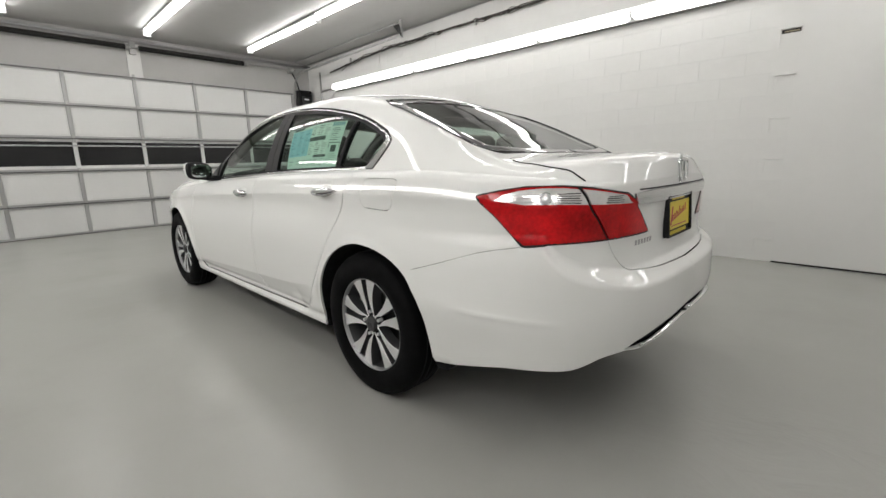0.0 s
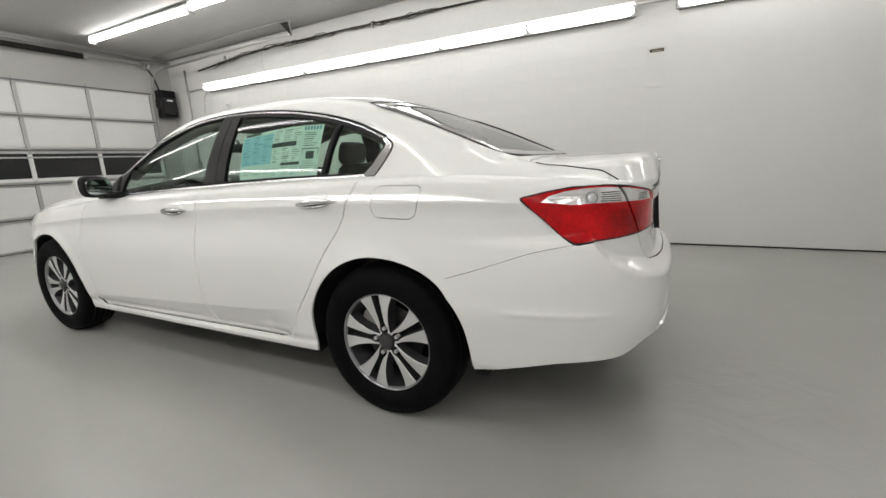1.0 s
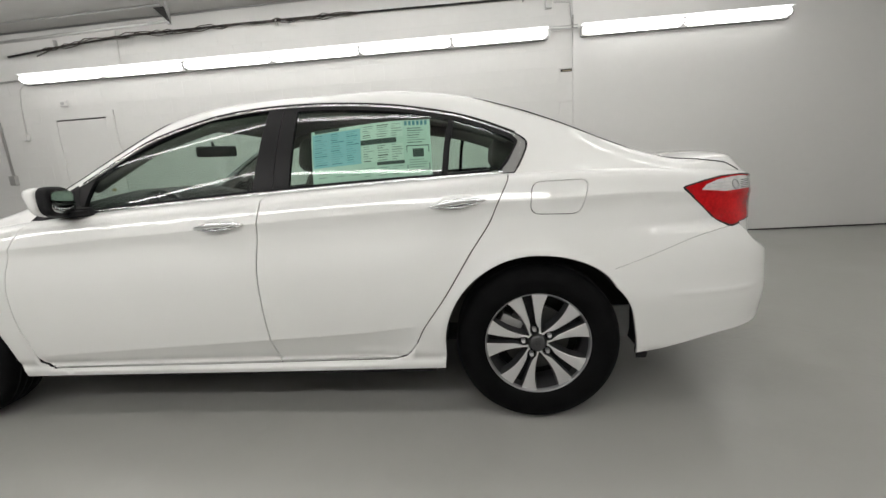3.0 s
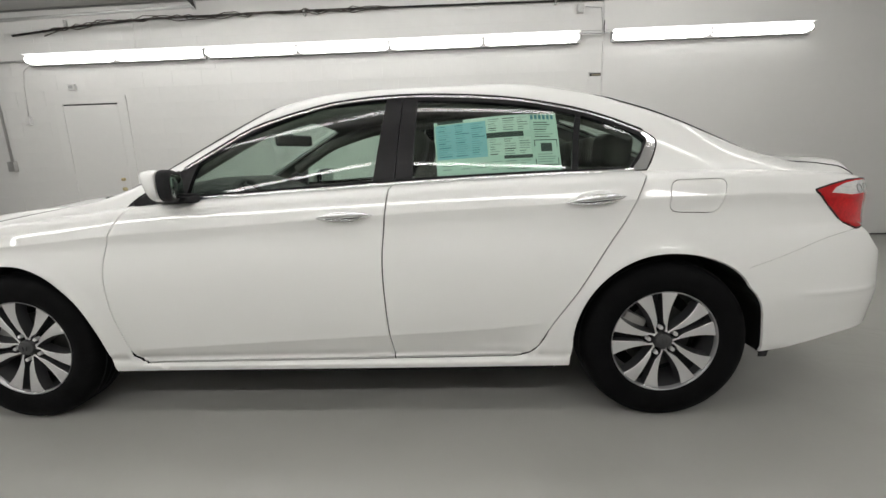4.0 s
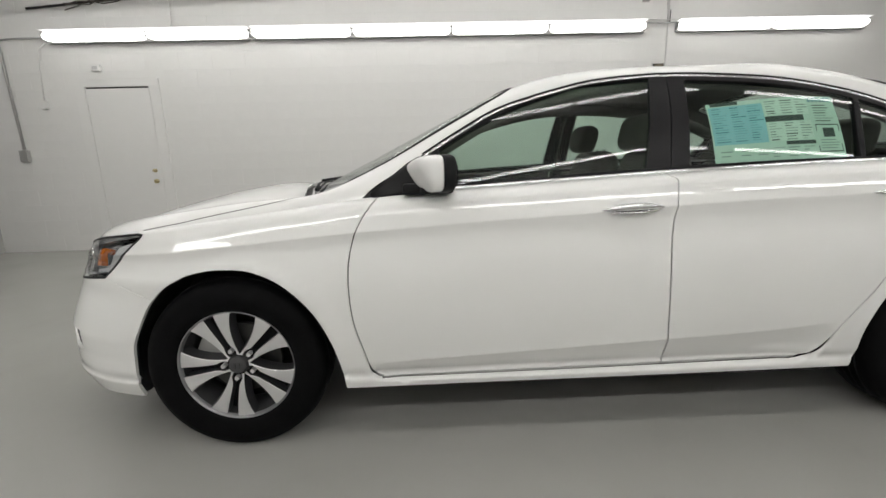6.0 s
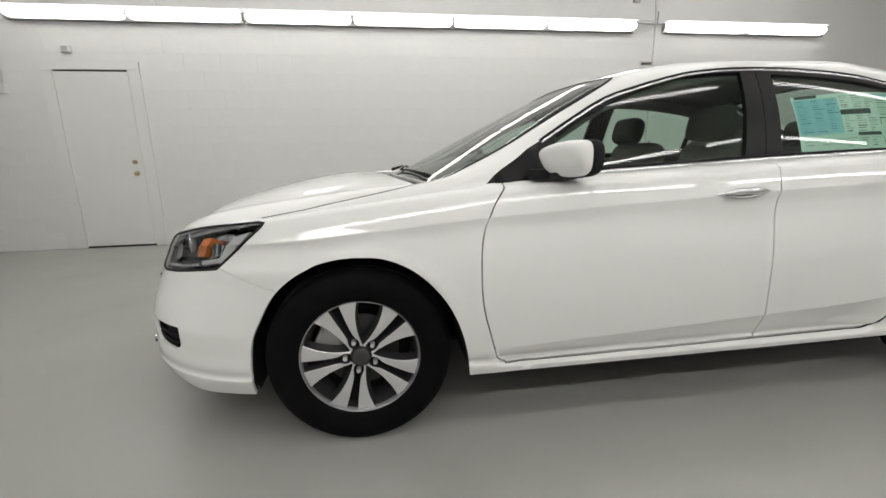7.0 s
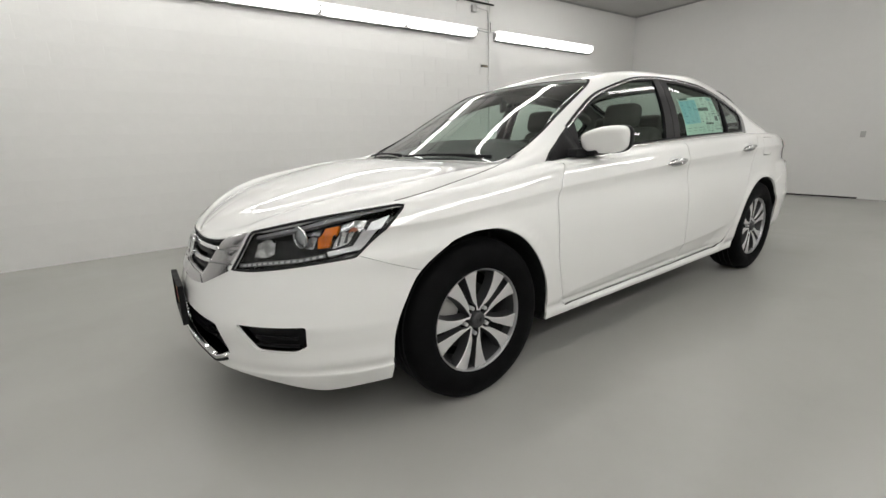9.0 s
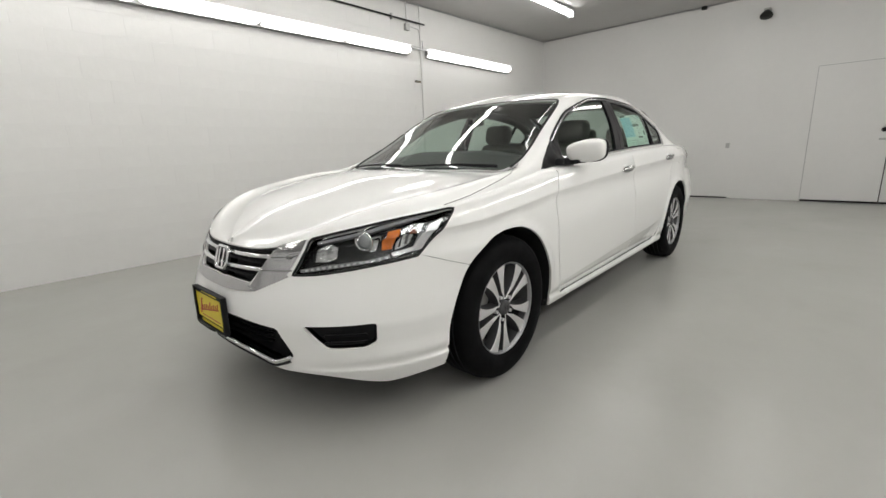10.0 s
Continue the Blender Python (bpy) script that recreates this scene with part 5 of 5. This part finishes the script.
sheet_bar("blue_field", .01, .07, .42, .70, M["paper_blue"], -.0120, sticker)
sheet_bar("header_bar", .03, .0, .24, .055, M["ink"], -.0120, sticker)
sheet_bar("dark_band", .42, .30, .72, .39, M["ink"], -.0120, sticker)
sheet_bar("dark_band", .55, .70, .78, .755, M["ink"], -.0120, sticker)
for k in range(6):
    sheet_bar("bar_code", .79 + k * .033, .02, .81 + k * .033, .10, M["ink_blue"], -.0120, sticker, (1, 1))
for a0, b0, a1, b1 in ((.80, .46, .985, .475), (.80, .87, .985, .885), (.80, .46, .806, .885), (.979, .46, .985, .885)):
    sheet_bar("box_line", a0, b0, a1, b1, M["ink"], -.0120, sticker, (2, 1))
sheet_bar("box_mark", .85, .52, .94, .66, M["ink"], -.0115, sticker, (1, 1))
rnd = random.Random(4)
sheet_bar("middle_field", .43, .02, .775, .29, M["paper_white"], -.0122, sticker)
sheet_bar("middle_field", .43, .40, .775, .69, M["paper_white"], -.0122, sticker)
sheet_bar("head_field", .30, .0, .42, .055, M["paper_white"], -.0122, sticker)
for a0 in (.02, .16, .29):
    for k in range(15):
        b0 = .10 + k * .039
        w = rnd.uniform(.05, .11)
        sheet_bar("text_line", a0 + .01, b0, a0 + .01 + w, b0 + rnd.choice((.010, .014)), rnd.choice((M["ink_teal"], M["ink_teal"], M["ink_blue"])), -.0115, sticker, (1, 1))
for a0, a1 in ((.44, .54), (.56, .66), (.68, .77)):
    for k in range(22):
        b0 = .05 + k * .041
        if not (.27 < b0 < .395 or .68 < b0 < .76):
            w = rnd.uniform(.35, 1) * (a1 - a0)
            sheet_bar("text_line", a0, b0, a0 + w, b0 + rnd.choice((.010, .016)), rnd.choice((M["ink"], M["ink_grey"], M["ink_grey"])), -.0115, sticker, (1, 1))
for a0 in (.05, .2, .33):
    sheet_bar("foot_line", a0, .80, a0 + .09, .82, M["ink_grey"], -.0115, sticker, (1, 1))
    sheet_bar("foot_line", a0, .87, a0 + .07, .885, M["ink_grey"], -.0115, sticker, (1, 1))
for k in range(7):
    sheet_bar("text_line", .81, .15 + k * .042, .81 + rnd.uniform(.06, .15), .163 + k * .042, rnd.choice((M["ink_grey"], M["ink"])), -.0115, sticker, (1, 1))
for k in range(4):
    sheet_bar("text_line", .82, .70 + k * .04, .82 + rnd.uniform(.08, .15), .712 + k * .04, M["ink_grey"], -.0115, sticker, (1, 1))


# ---- the room ----
def slab(name, lo, hi, mat, label="", category=""):
    return tagged(mesh_ob(name, box(lo, hi), mat), label, category, kind="structure")


PANEL_X = -2.41   # where the block wall ends and the boarded stretch begins
slab("floor", (X_BACK - .3, Y_WALL - .3, -.2), (X_DOOR + .3, Y_NEAR + .3, 0), M["floor"], "glossy light grey epoxy-coated concrete floor", "floor")
wall_south = slab("wall_south", (X_BACK - .2, Y_WALL - .25, 0), (X_DOOR + .2, Y_WALL - .0018, 3.6), M["wall"], "white painted block wall", "wall")
slab("wall_board", (X_BACK, Y_WALL - .002, .018), (PANEL_X, Y_WALL + .022, 3.45), M["board"], "smooth white boarded wall stretch above a dark floor gap", "wall")
# a dark strip gives the gap under the boards its shade
slab("floor_gap_shade", (X_BACK, Y_WALL - .001, 0), (PANEL_X, Y_WALL + .012, .0165), M["matte"], "dark strip as painted shade in the gap under a boarded wall", "trim")
slab("wall_north", (X_BACK - .2, Y_NEAR, 0), (X_DOOR + .2, Y_NEAR + .25, 3.6), M["wall"], "white painted wall", "wall")
slab("wall_west", (X_BACK - .25, Y_WALL, 0), (X_BACK, Y_NEAR, 3.6), M["west"], "smooth white painted wall", "wall")
slab("baseboard", (X_BACK, -1.6, 0), (X_BACK + .006, .53, .022), M["matte"], "thin dark strip at the foot of a white wall", "baseboard")
DOOR_Y, DOOR_TOP = 2.88, 2.58
for nm, lo, hi in (("wall_east", (X_DOOR, Y_WALL, DOOR_TOP), (X_DOOR + .25, Y_NEAR, 3.6)), ("wall_east_pier", (X_DOOR, Y_WALL, 0), (X_DOOR + .25, -DOOR_Y, DOOR_TOP)), ("wall_east_jamb", (X_DOOR, DOOR_Y, 0), (X_DOOR + .25, Y_NEAR, DOOR_TOP))):
    slab(nm, lo, hi, M["header"], "pale grey painted wall round the garage door", "wall")
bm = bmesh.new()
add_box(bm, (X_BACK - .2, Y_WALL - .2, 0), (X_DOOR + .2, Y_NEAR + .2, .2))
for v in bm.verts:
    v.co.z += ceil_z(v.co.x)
tagged(mesh_ob("ceiling", bm, M["ceiling"]), "off-white painted ceiling, coloured grey for its shade", "ceiling", kind="structure")
# thin grey angle where walls meet the ceiling
for nm, pts in (("trim_south", [(X_DOOR, Y_WALL + .012, ceil_z(X_DOOR) - .012), (X_BACK, Y_WALL + .034, ceil_z(X_BACK) - .012)]), ("trim_west", [(X_BACK + .012, Y_WALL, ceil_z(X_BACK) - .012), (X_BACK + .012, Y_NEAR, ceil_z(X_BACK) - .012)]), ("trim_east", [(X_DOOR - .06, Y_WALL, 3.165), (X_DOOR - .06, Y_NEAR, 3.165)])):
    tagged(mesh_ob(nm, tube(pts, .011 if nm != "trim_east" else .03, 8), M["rail_grey"]), "thin grey metal angle under the ceiling", "trim", kind="structure")


def wall_lens_mesh(a, b):
    """A wraparound lens with rounded shoulders, drawn in to blunt round ends."""
    bm = bmesh.new()
    sect = [(-.060, -.056), (-.012, -.062), (.028, -.052), (.050, -.026), (.055, .0), (.050, .022), (.028, .043), (-.012, .052), (-.060, .048)]
    rings = []
    for x, k in ((0, .42), (.010, .62), (.026, .80), (.050, .93), (.080, 1.0)):
        rings.append((a + x, k))
    rings += [(a + b - x, k) for x, k in rings[::-1]]
    loops = [[bm.verts.new((x, -.060 + (y + .060) * (.55 + .45 * k), -.005 + (z + .005) * k)) for y, z in sect] for x, k in rings]
    for p, q in zip(loops, loops[1:]):
        for i in range(len(sect)):
            bm.faces.new((p[i], p[(i + 1) % len(sect)], q[(i + 1) % len(sect)], q[i]))
    bm.faces.new(loops[0]), bm.faces.new(loops[-1])
    bmesh.ops.recalc_face_normals(bm, faces=bm.faces)
    return bm


def lamp_fixture(x0, y, z, length, down, lens="wall_lens"):
    """A strip light of two lenses on a tray. down: it hangs from the ceiling, else it sits on a wall."""
    t = thing("strip_light", "white fluorescent strip light with two clear lenses, switched on", "strip light", "strip lights", at=(x0, y, z))
    for k in range(2):
        a, b = k * length / 2 + (.020 if down else .030), (k + 1) * length / 2 - (.020 if down else .030)
        if down:
            bm = box((a, -.037, -.03), (b, .037, .035), .016)
        else:
            bm = wall_lens_mesh(a - .008 * k, b + .008 * (1 - k))
        part("lens", bm, M["lens"] if down else M[lens], t, "glowing lens")
    if down:
        part("tray", box((0, -.05, .037), (length, .05, .060), .006), M["white_metal"], t)
        for x in (.004, length - .004):
            part("end_cap", box((x - .008, -.06, -.058), (x + .008, .052, .054), .004), M["rail_grey"], t)
    else:
        bm = box((.006, -.092, -.066), (length - .006, -.064, .058), .004)
        add_box(bm, (.03, -.092, -.076), (length - .03, -.020, -.067), .002)
        part("tray", bm, M["tray"], t, "grey metal tray")
        part("hood", box((.012, -.092, .054), (length - .012, .052, .062), .003), M["white_metal"], t)
        part("lens_joint", box((length / 2 - .010, -.064, -.036), (length / 2 + .010, .004, .030), .003), M["tray"], t)
        for x in (.006, length - .006):
            part("end_cap", box((x - .006, -.064, -.040), (x + .006, -.004, .034), .004), M["tray"], t)
    return t


L8 = 2.44
for x in (2.75, .30, -2.11, -4.93):
    lamp_fixture(x, Y_WALL + .105, 2.618, L8, False)
for y in (-1.77, -.12, 1.54):
    for x in (3.20, .75, -1.66, -4.60):
        lamp_fixture(x, y, ceil_z(x + L8) - .062, L8, True)
for x in (2.75, .30, -2.11, -4.93):
    t = lamp_fixture(x + L8, Y_NEAR - .105, 2.618, L8, False, "near_lens")
    t.rotation_euler = (0, 0, math.pi)

# ---- the sectional garage door ----
gd = thing("garage_door", "closed white sectional garage door with a row of dark panes", "garage door", at=(X_DOOR - .05, 0, 0))
rows_z = [0.0, .505, 1.03, 1.545, 2.06, 2.575]
cols_y = [-2.87, -1.85, -.91, .03, .97, 1.91, 2.87]
for r in range(5):
    z0, z1 = rows_z[r], rows_z[r + 1]
    sec = part("section", box((.012, -2.87, z0 + .004), (.05, 2.87, z1 - .004), .004), M["door_panel"], gd, "white door section")
    for c in range(6):
        y0, y1 = cols_y[c] + .03, cols_y[c + 1] - .03
        if r == 2:
            part("pane", box((.004, y0, z0 + .085), (.013, y1, z1 - .055), .003), M["dark_pane"], sec, "dark window pane")
        else:
            part("panel", box((.005, y0, z0 + .055), (.0125, y1, z1 - .045), .004), M["door_panel"], sec)
    for y in cols_y:
        part("stile", box((-.012, y - .027, z0 + .03), (.014, y + .027, z1 - .03), .004), M["rail_grey"] if r != 2 else M["door_panel"], sec)
    part("rail", box((-.010, -2.87, z0 + .006), (.014, 2.87, z0 + .036), .003), M["rail_grey"], sec)
    part("rail", box((-.008, -2.87, z1 - .030), (.014, 2.87, z1 - .006), .003), M["door_panel"], sec)
    part("strut", box((-.034, -2.87, z1 - .016), (-.008, 2.87, z1 + .006), .002), M["strut"], sec)
    if r == 2:
        part("strut", box((-.034, -2.87, z1 - .128), (-.012, 2.87, z1 - .104), .002), M["rail_grey"], sec)
    for y in cols_y[1:-1]:
        part("hinge", box((-.026, y - .02, z1 - .07), (-.010, y + .02, z1 + .05), .005), M["galv"], sec)
part("bottom_seal", box((-.005, -2.87, -.0), (.05, 2.87, .018), .004), M["matte"], gd, "black rubber seal")
# torsion springs over the door
sp = thing("torsion_spring", "dark coiled torsion springs on a shaft above the garage door", "door spring", at=(X_DOOR - .13, 0, 3.05))
part("shaft", tube([(0, -2.95, 0), (0, 2.95, 0)], .014, 10), M["galv"], sp)
for y0, y1 in ((-1.87, -.10), (.07, 2.1)):
    pts = []
    turns = int((y1 - y0) / .022)
    bm = tube([(0, y0, 0), (0, y1, 0)], .036, 14)
    coil = part("coil", bm, M["spring"], sp, "dark oiled steel coil")
    b = bmesh.new()
    for k in range(turns):
        y = y0 + (k + .5) * .022
        add_tube(b, [Vector((.037 * math.cos(a), y, .037 * math.sin(a))) for a in np.linspace(0, math.tau, 11)], .008, 5, False)
    part("winding", b, M["spring"], coil)["kind"] = "stuff"
    part("spring_cone", lathe([(.02, y0 - .06), (.045, y0 - .03), (.045, y0 + .02), (.02, y0 + .03)], 16), M["galv"], sp)
part("centre_bracket", box((.02, -.06, -.10), (.09, .03, .10), .004), M["galv"], sp)
for y in (-2.83, 2.83):
    part("cable_drum", lathe([(.02, y - .05), (.075, y - .04), (.06, y - .02), (.06, y + .02), (.075, y + .04), (.02, y + .05)], 24), M["galv"], sp)
slab("trim_post", (X_DOOR - .03, -.13, DOOR_TOP), (X_DOOR - .001, .07, 3.13), M["board"], "white board behind the spring bracket", "trim")
for sgn in (-1, 1):
    tr = thing("door_track", "galvanised garage door track", "door track", "garage door tracks", at=(X_DOOR - .06, sgn * 2.92, 0))
    part("upright_track", box((-.04, -.02, 0), (.0, .02, 2.62), .004), M["galv"], tr)
    bend = [(-.02 - .42 * (1 - math.cos(a)), 0, 2.62 + .36 * math.sin(a)) for a in np.linspace(0, math.pi / 2, 10)]
    part("curved_track", tube(bend, .02, 8), M["galv"], tr)
    part("level_track", tube([(-.44, 0, 2.98), (-3.62, 0, 3.06)], .022, 8), M["galv"], tr)
    part("hanger", box((-3.64, -.02, 3.02), (-3.60, .015, ceil_z(2.6) + .0), .003), M["rail_grey"], tr)
    b = bmesh.new()
    vs = [b.verts.new(q) for q in ((-3.66, .018, 3.02), (-3.60, .018, 3.22), (-3.46, .018, 3.22))]
    f = b.faces.new(vs)
    r = bmesh.ops.extrude_face_region(b, geom=[f])
    for v in [g for g in r["geom"] if isinstance(g, bmesh.types.BMVert)]:
        v.co.y += .012
    part("gusset", b, M["spring"], tr)
    part("angle_brace", tube([(-.1, -.03, ceil_z(6.2) - .03), (-3.5, -.03, ceil_z(2.8) - .015)], .012, 6), M["rail_grey"], tr)
op = thing("door_opener", "black wall-mounted garage door opener box", "door opener", at=(X_DOOR - .16, -3.09, 2.40))
part("housing", box((-.09, -.15, -.25), (.14, .15, .25), .03), M["black"], op)
part("cover", box((-.12, -.11, -.20), (-.085, .12, .12), .02), M["bezel"], op)
part("badge", box((-.123, -.05, .04), (-.119, .06, .07), .001), M["silver_band"], op)
part("chain_wheel", lathe([(.02, .14), (.09, .15), (.09, .17), (.02, .18)], 24), M["spring"], op)
part("cable", tube([(0, .1, .24), (.0, .16, .45), (.02, .24, .62)], .012, 8), M["matte"], op)

# ---- services on the block wall ----
pipe = thing("wall_pipe", "dark pipe with bundled cables along a wall", "pipe", at=(0, Y_WALL + .03, 3.04))
part("pipe_run", tube([(5.35, 0, -.10), (4.4, 0, -.02), (3.4, .0, .03), (1.2, 0, .04), (-2.5, 0, .015)], .013, 8), M["spring"], pipe)
rnd = random.Random(9)
for k in range(3):
    pts = [(4.9 - q * 4.6, .012 + rnd.uniform(-.004, .012), .05 + rnd.uniform(-.045, .02) - .012 * k - .11 * max(0, .2 - q) / .2) for q in np.linspace(0, 1, 31)]
    part("loose_cable", tube(pts, .006, 6), M["cable"], pipe, "sagging dark cable")
for x in (4.6, 1.4, -1.8):
    part("pipe_clip", box((x - .012, -.03, -.02), (x + .012, .016, .06), .003), M["galv"], pipe)
jb = thing("junction_box", "small grey electrical junction box with a drop wire", "junction box", at=(-2.11, Y_WALL + .03, 2.96))
part("box", box((-.04, -.03, -.05), (.04, .03, .05), .006), M["galv"], jb)
part("drop_wire", tube([(-.06, 0, .02), (-.26, 0, .0), (-.28, 0, -.20), (-.28, .01, -.30)], .005, 6), M["rail_grey"], jb)
part("riser", tube([(.0, 0, .04), (.01, 0, .36)], .009, 6), M["board"], jb)
hk = thing("drop_conduit", "thin white conduit hanging from a wall pipe to a lamp", "conduit", "drop conduits", at=(3.68, Y_WALL + .03, 0))
part("conduit", tube([(0, 0, 3.2), (0, 0, 2.95), (.02, 0, 2.70)], .008, 8), M["board"], hk)
cd = thing("pull_cord", "white cable dropping to a small switch box", "cable", at=(5.33, Y_WALL + .02, 0))
part("cable", tube([(-.10, 0, 2.56), (-.02, 0, 2.50), (.02, 0, 2.3), (.045, 0, 1.88)], .008, 8), M["board"], cd)
part("switch_box", box((.01, -.02, 1.80), (.085, .03, 1.90), .006), M["board"], cd)
ct = thing("conduit_drop", "grey metal conduit running down a wall to an outlet box", "conduit", at=(5.74, Y_WALL + .025, 0))
part("conduit", tube([(.04, 0, 3.0), (.03, 0, 2.5), (.0, 0, 1.30)], .016, 10), M["galv"], ct)
part("branch", tube([(.03, .01, 2.60), (-.25, .012, 2.615), (-.56, .012, 2.62)], .011, 8), M["galv"], ct)
part("outlet_box", box((-.045, -.025, 1.17), (.05, .035, 1.31), .006), M["galv"], ct)
lk = thing("lamp_lead", "short lead between two strip lights", "cable", at=(-2.28, Y_WALL + .06, 2.66))
part("lead", tube([(.18, 0, 0), (.0, .01, -.01), (-.18, 0, -.005)], .008, 6), M["rail_grey"], lk)
part("lead", tube([(.18, .02, .03), (.0, .02, .02), (-.18, .02, .025)], .005, 6), M["galv"], lk)
part("lead_drop", tube([(-.12, .01, .0), (-.12, .01, .14)], .005, 6), M["spring"], lk)

# notches of cut block ends beside the boarded stretch
for i, z in enumerate((2.165, 1.76, 1.37, .985, .185)):
    nt = thing("cut_block", "broken white block end beside a smooth boarded wall", "block end", "cut block ends", at=(-2.33, Y_WALL, z))
    part("ledge", box((-.075, -.003, .030), (.09, .016, .042), .003), M["wall"], nt)
    part("lip", box((.075, -.003, -.10), (.090, .006, .030), .002), M["wall"], nt)
    # a dark plate on the wall stands in for the hole's shade
    if i == 0:
        part("hole_shade", box((-.07, -.003, -.005), (.07, .0045, .026), .001), M["spring"], nt)
    if i == 0:
        part("cut_stone", box((-.06, -.003, .002), (.05, .012, .014), .002), M["stone"], nt)


# ---- doors in the walls ----
dr = tagged(new("door_1"), "closed white flush steel door with brass knob and deadbolt", "door", kind="structure")
dr.location = (4.09, Y_WALL, 0)
part("leaf", box((0, -.01, .022), (.77, .012, 2.03), .003), M["board"], dr)
part("top_gap", box((.01, .0, 2.031), (.76, .0135, 2.046), .001), M["spring"], dr)
part("floor_gap", box((-.0, .0, 0), (.77, .013, .021), .001), M["matte"], dr)
for lo, hi in (((-.13, -.01, 0), (-.006, .0135, 2.13)), ((.776, -.01, 0), (.90, .0135, 2.13)), ((-.13, -.01, 2.05), (.90, .0150, 2.14))):
    part("casing", box(lo, hi, .004), M["board"], dr)
part("side_gap", box((-.0055, .0, .02), (-.001, .0125, 2.03), .0005), M["board"], dr)
for z, r in ((1.02, .022), (.885, .027)):
    k = part("door_knob", lathe([(.001, .062), (r * .7, .058), (r, .045), (r * .8, .028), (.012, .022), (.012, .016), (r, .016), (r, .008)], 20), M["brass"], dr, "brass knob", smooth=True)
    k.location = (.075, 0, z)
dw = tagged(new("door_2"), "closed white flush double door with a dark knob", "door", kind="structure")
dw.location = (X_BACK, 1.575, 0)
for y0, y1 in ((0, .93), (.945, 1.72)):
    part("leaf", box((-.01, y0, .03), (.010, y1, 2.13), .003), M["west"], dw)
    part("floor_gap", box((0, y0, 0), (.009, y1, .028), .001), M["matte"], dw)
    part("top_gap", box((0, y0, 2.131), (.006, y1, 2.139), .001), M["rail_grey"], dw)
part("side_gap", box((0, -.010, .02), (.0065, -.002, 2.139), .001), M["rail_grey"], dw)
part("middle_gap", box((0, .932, .0), (.0075, .943, 2.13), .001), M["spring"], dw)
k = part("door_knob", lathe([(.001, .06), (.03, .05), (.034, .03), (.014, .02), (.03, .012), (.03, .0)], 18), M["black"], dw, "dark round knob", smooth=True)
k.matrix_basis = Matrix.Translation((.008, .86, 1.12)) @ pose(0, 0, 0, 0, 0, -90)
part("latch_plate", box((.008, .82, .965), (.014, .90, .995), .002), M["galv"], dw)
# a round alarm speaker on a bracket; it gives no light
sl = thing("wall_speaker", "small dark round speaker on a grey wall bracket", "wall light", at=(X_BACK, .815, 3.06))
part("bracket", box((0, -.05, -.03), (.09, .05, .07), .01), M["galv"], sl)
head = part("speaker_head", lathe([(.001, -.05), (.085, -.045), (.092, -.02), (.06, .03), (.03, .06), (.001, .065)], 24), M["spring"], sl, "dark round speaker head", smooth=True)
head.matrix_basis = Matrix.Translation((.13, 0, -.035)) @ pose(0, 0, 0, 70, 0, 90)
sn = thing("ceiling_sensor", "small dark sensor on a wire under the ceiling", "sensor", at=(X_BACK + .05, -.11, ceil_z(X_BACK) - .04))
part("body", box((-.03, -.04, -.02), (.04, .04, .03), .008), M["spring"], sn)
part("wire", tube([(0, -.04, .01), (0, -.2, .005), (0, -.35, .018)], .006, 6), M["rail_grey"], sn)
ol = thing("wall_outlet", "small grey outlet plate on a white wall", "outlet", at=(X_BACK, .457, .95))
part("plate", box((0, -.03, -.045), (.008, .03, .045), .003), M["galv"], ol)
se = thing("alarm_sensor", "small white sensor above a door", "sensor", at=(4.67, Y_WALL, 2.265))
part("body", box((-.05, -.002, -.04), (.05, .05, .04), .012), M["board"], se)
part("window", box((-.03, .05, -.02), (.03, .053, .02), .002), M["rail_grey"], se)

# ---- the painted blocks of the long wall, last ----
BW, BH, J = .406, .2032, .0022
me = bpy.data.meshes.new("block")
bm = add_box(bmesh.new(), (-BW / 2 + J / 2, -.02, -BH / 2 + J / 2), (BW / 2 - J / 2, .0014, BH / 2 - J / 2), 0)
bmesh.ops.bevel(bm, geom=[e for e in bm.edges if all(v.co.y > 0 for v in e.verts)], offset=.0007, segments=1, affect="EDGES")
bm.to_mesh(me)
bm.free()
me.materials.append(M["block"])
rnd = random.Random(21)
spare = bmesh.new()
count = 0
for r in range(15):
    z = BH / 2 + r * BH
    x = PANEL_X + (BW / 2 if r % 2 else BW) * 1.0
    while x < X_DOOR - BW / 2:
        if not (z < 2.15 and 3.93 - BW / 2 < x < 5.02 + BW / 2):
            jit = rnd.uniform(-.00014, .00014)
            if count < 300 and z > .15:
                b = new("block", me)
                b.parent = wall_south
                b.location = (x, Y_WALL + jit - .0014, z)
                count += 1
            else:
                add_box(spare, (x - BW / 2 + J / 2, Y_WALL - .02, z - BH / 2 + J / 2), (x + BW / 2 - J / 2, Y_WALL + jit, z + BH / 2 - J / 2))
        x += BW
rest_blocks = part("blockwork", spare, M["block"], wall_south)
rest_blocks["kind"] = "stuff"
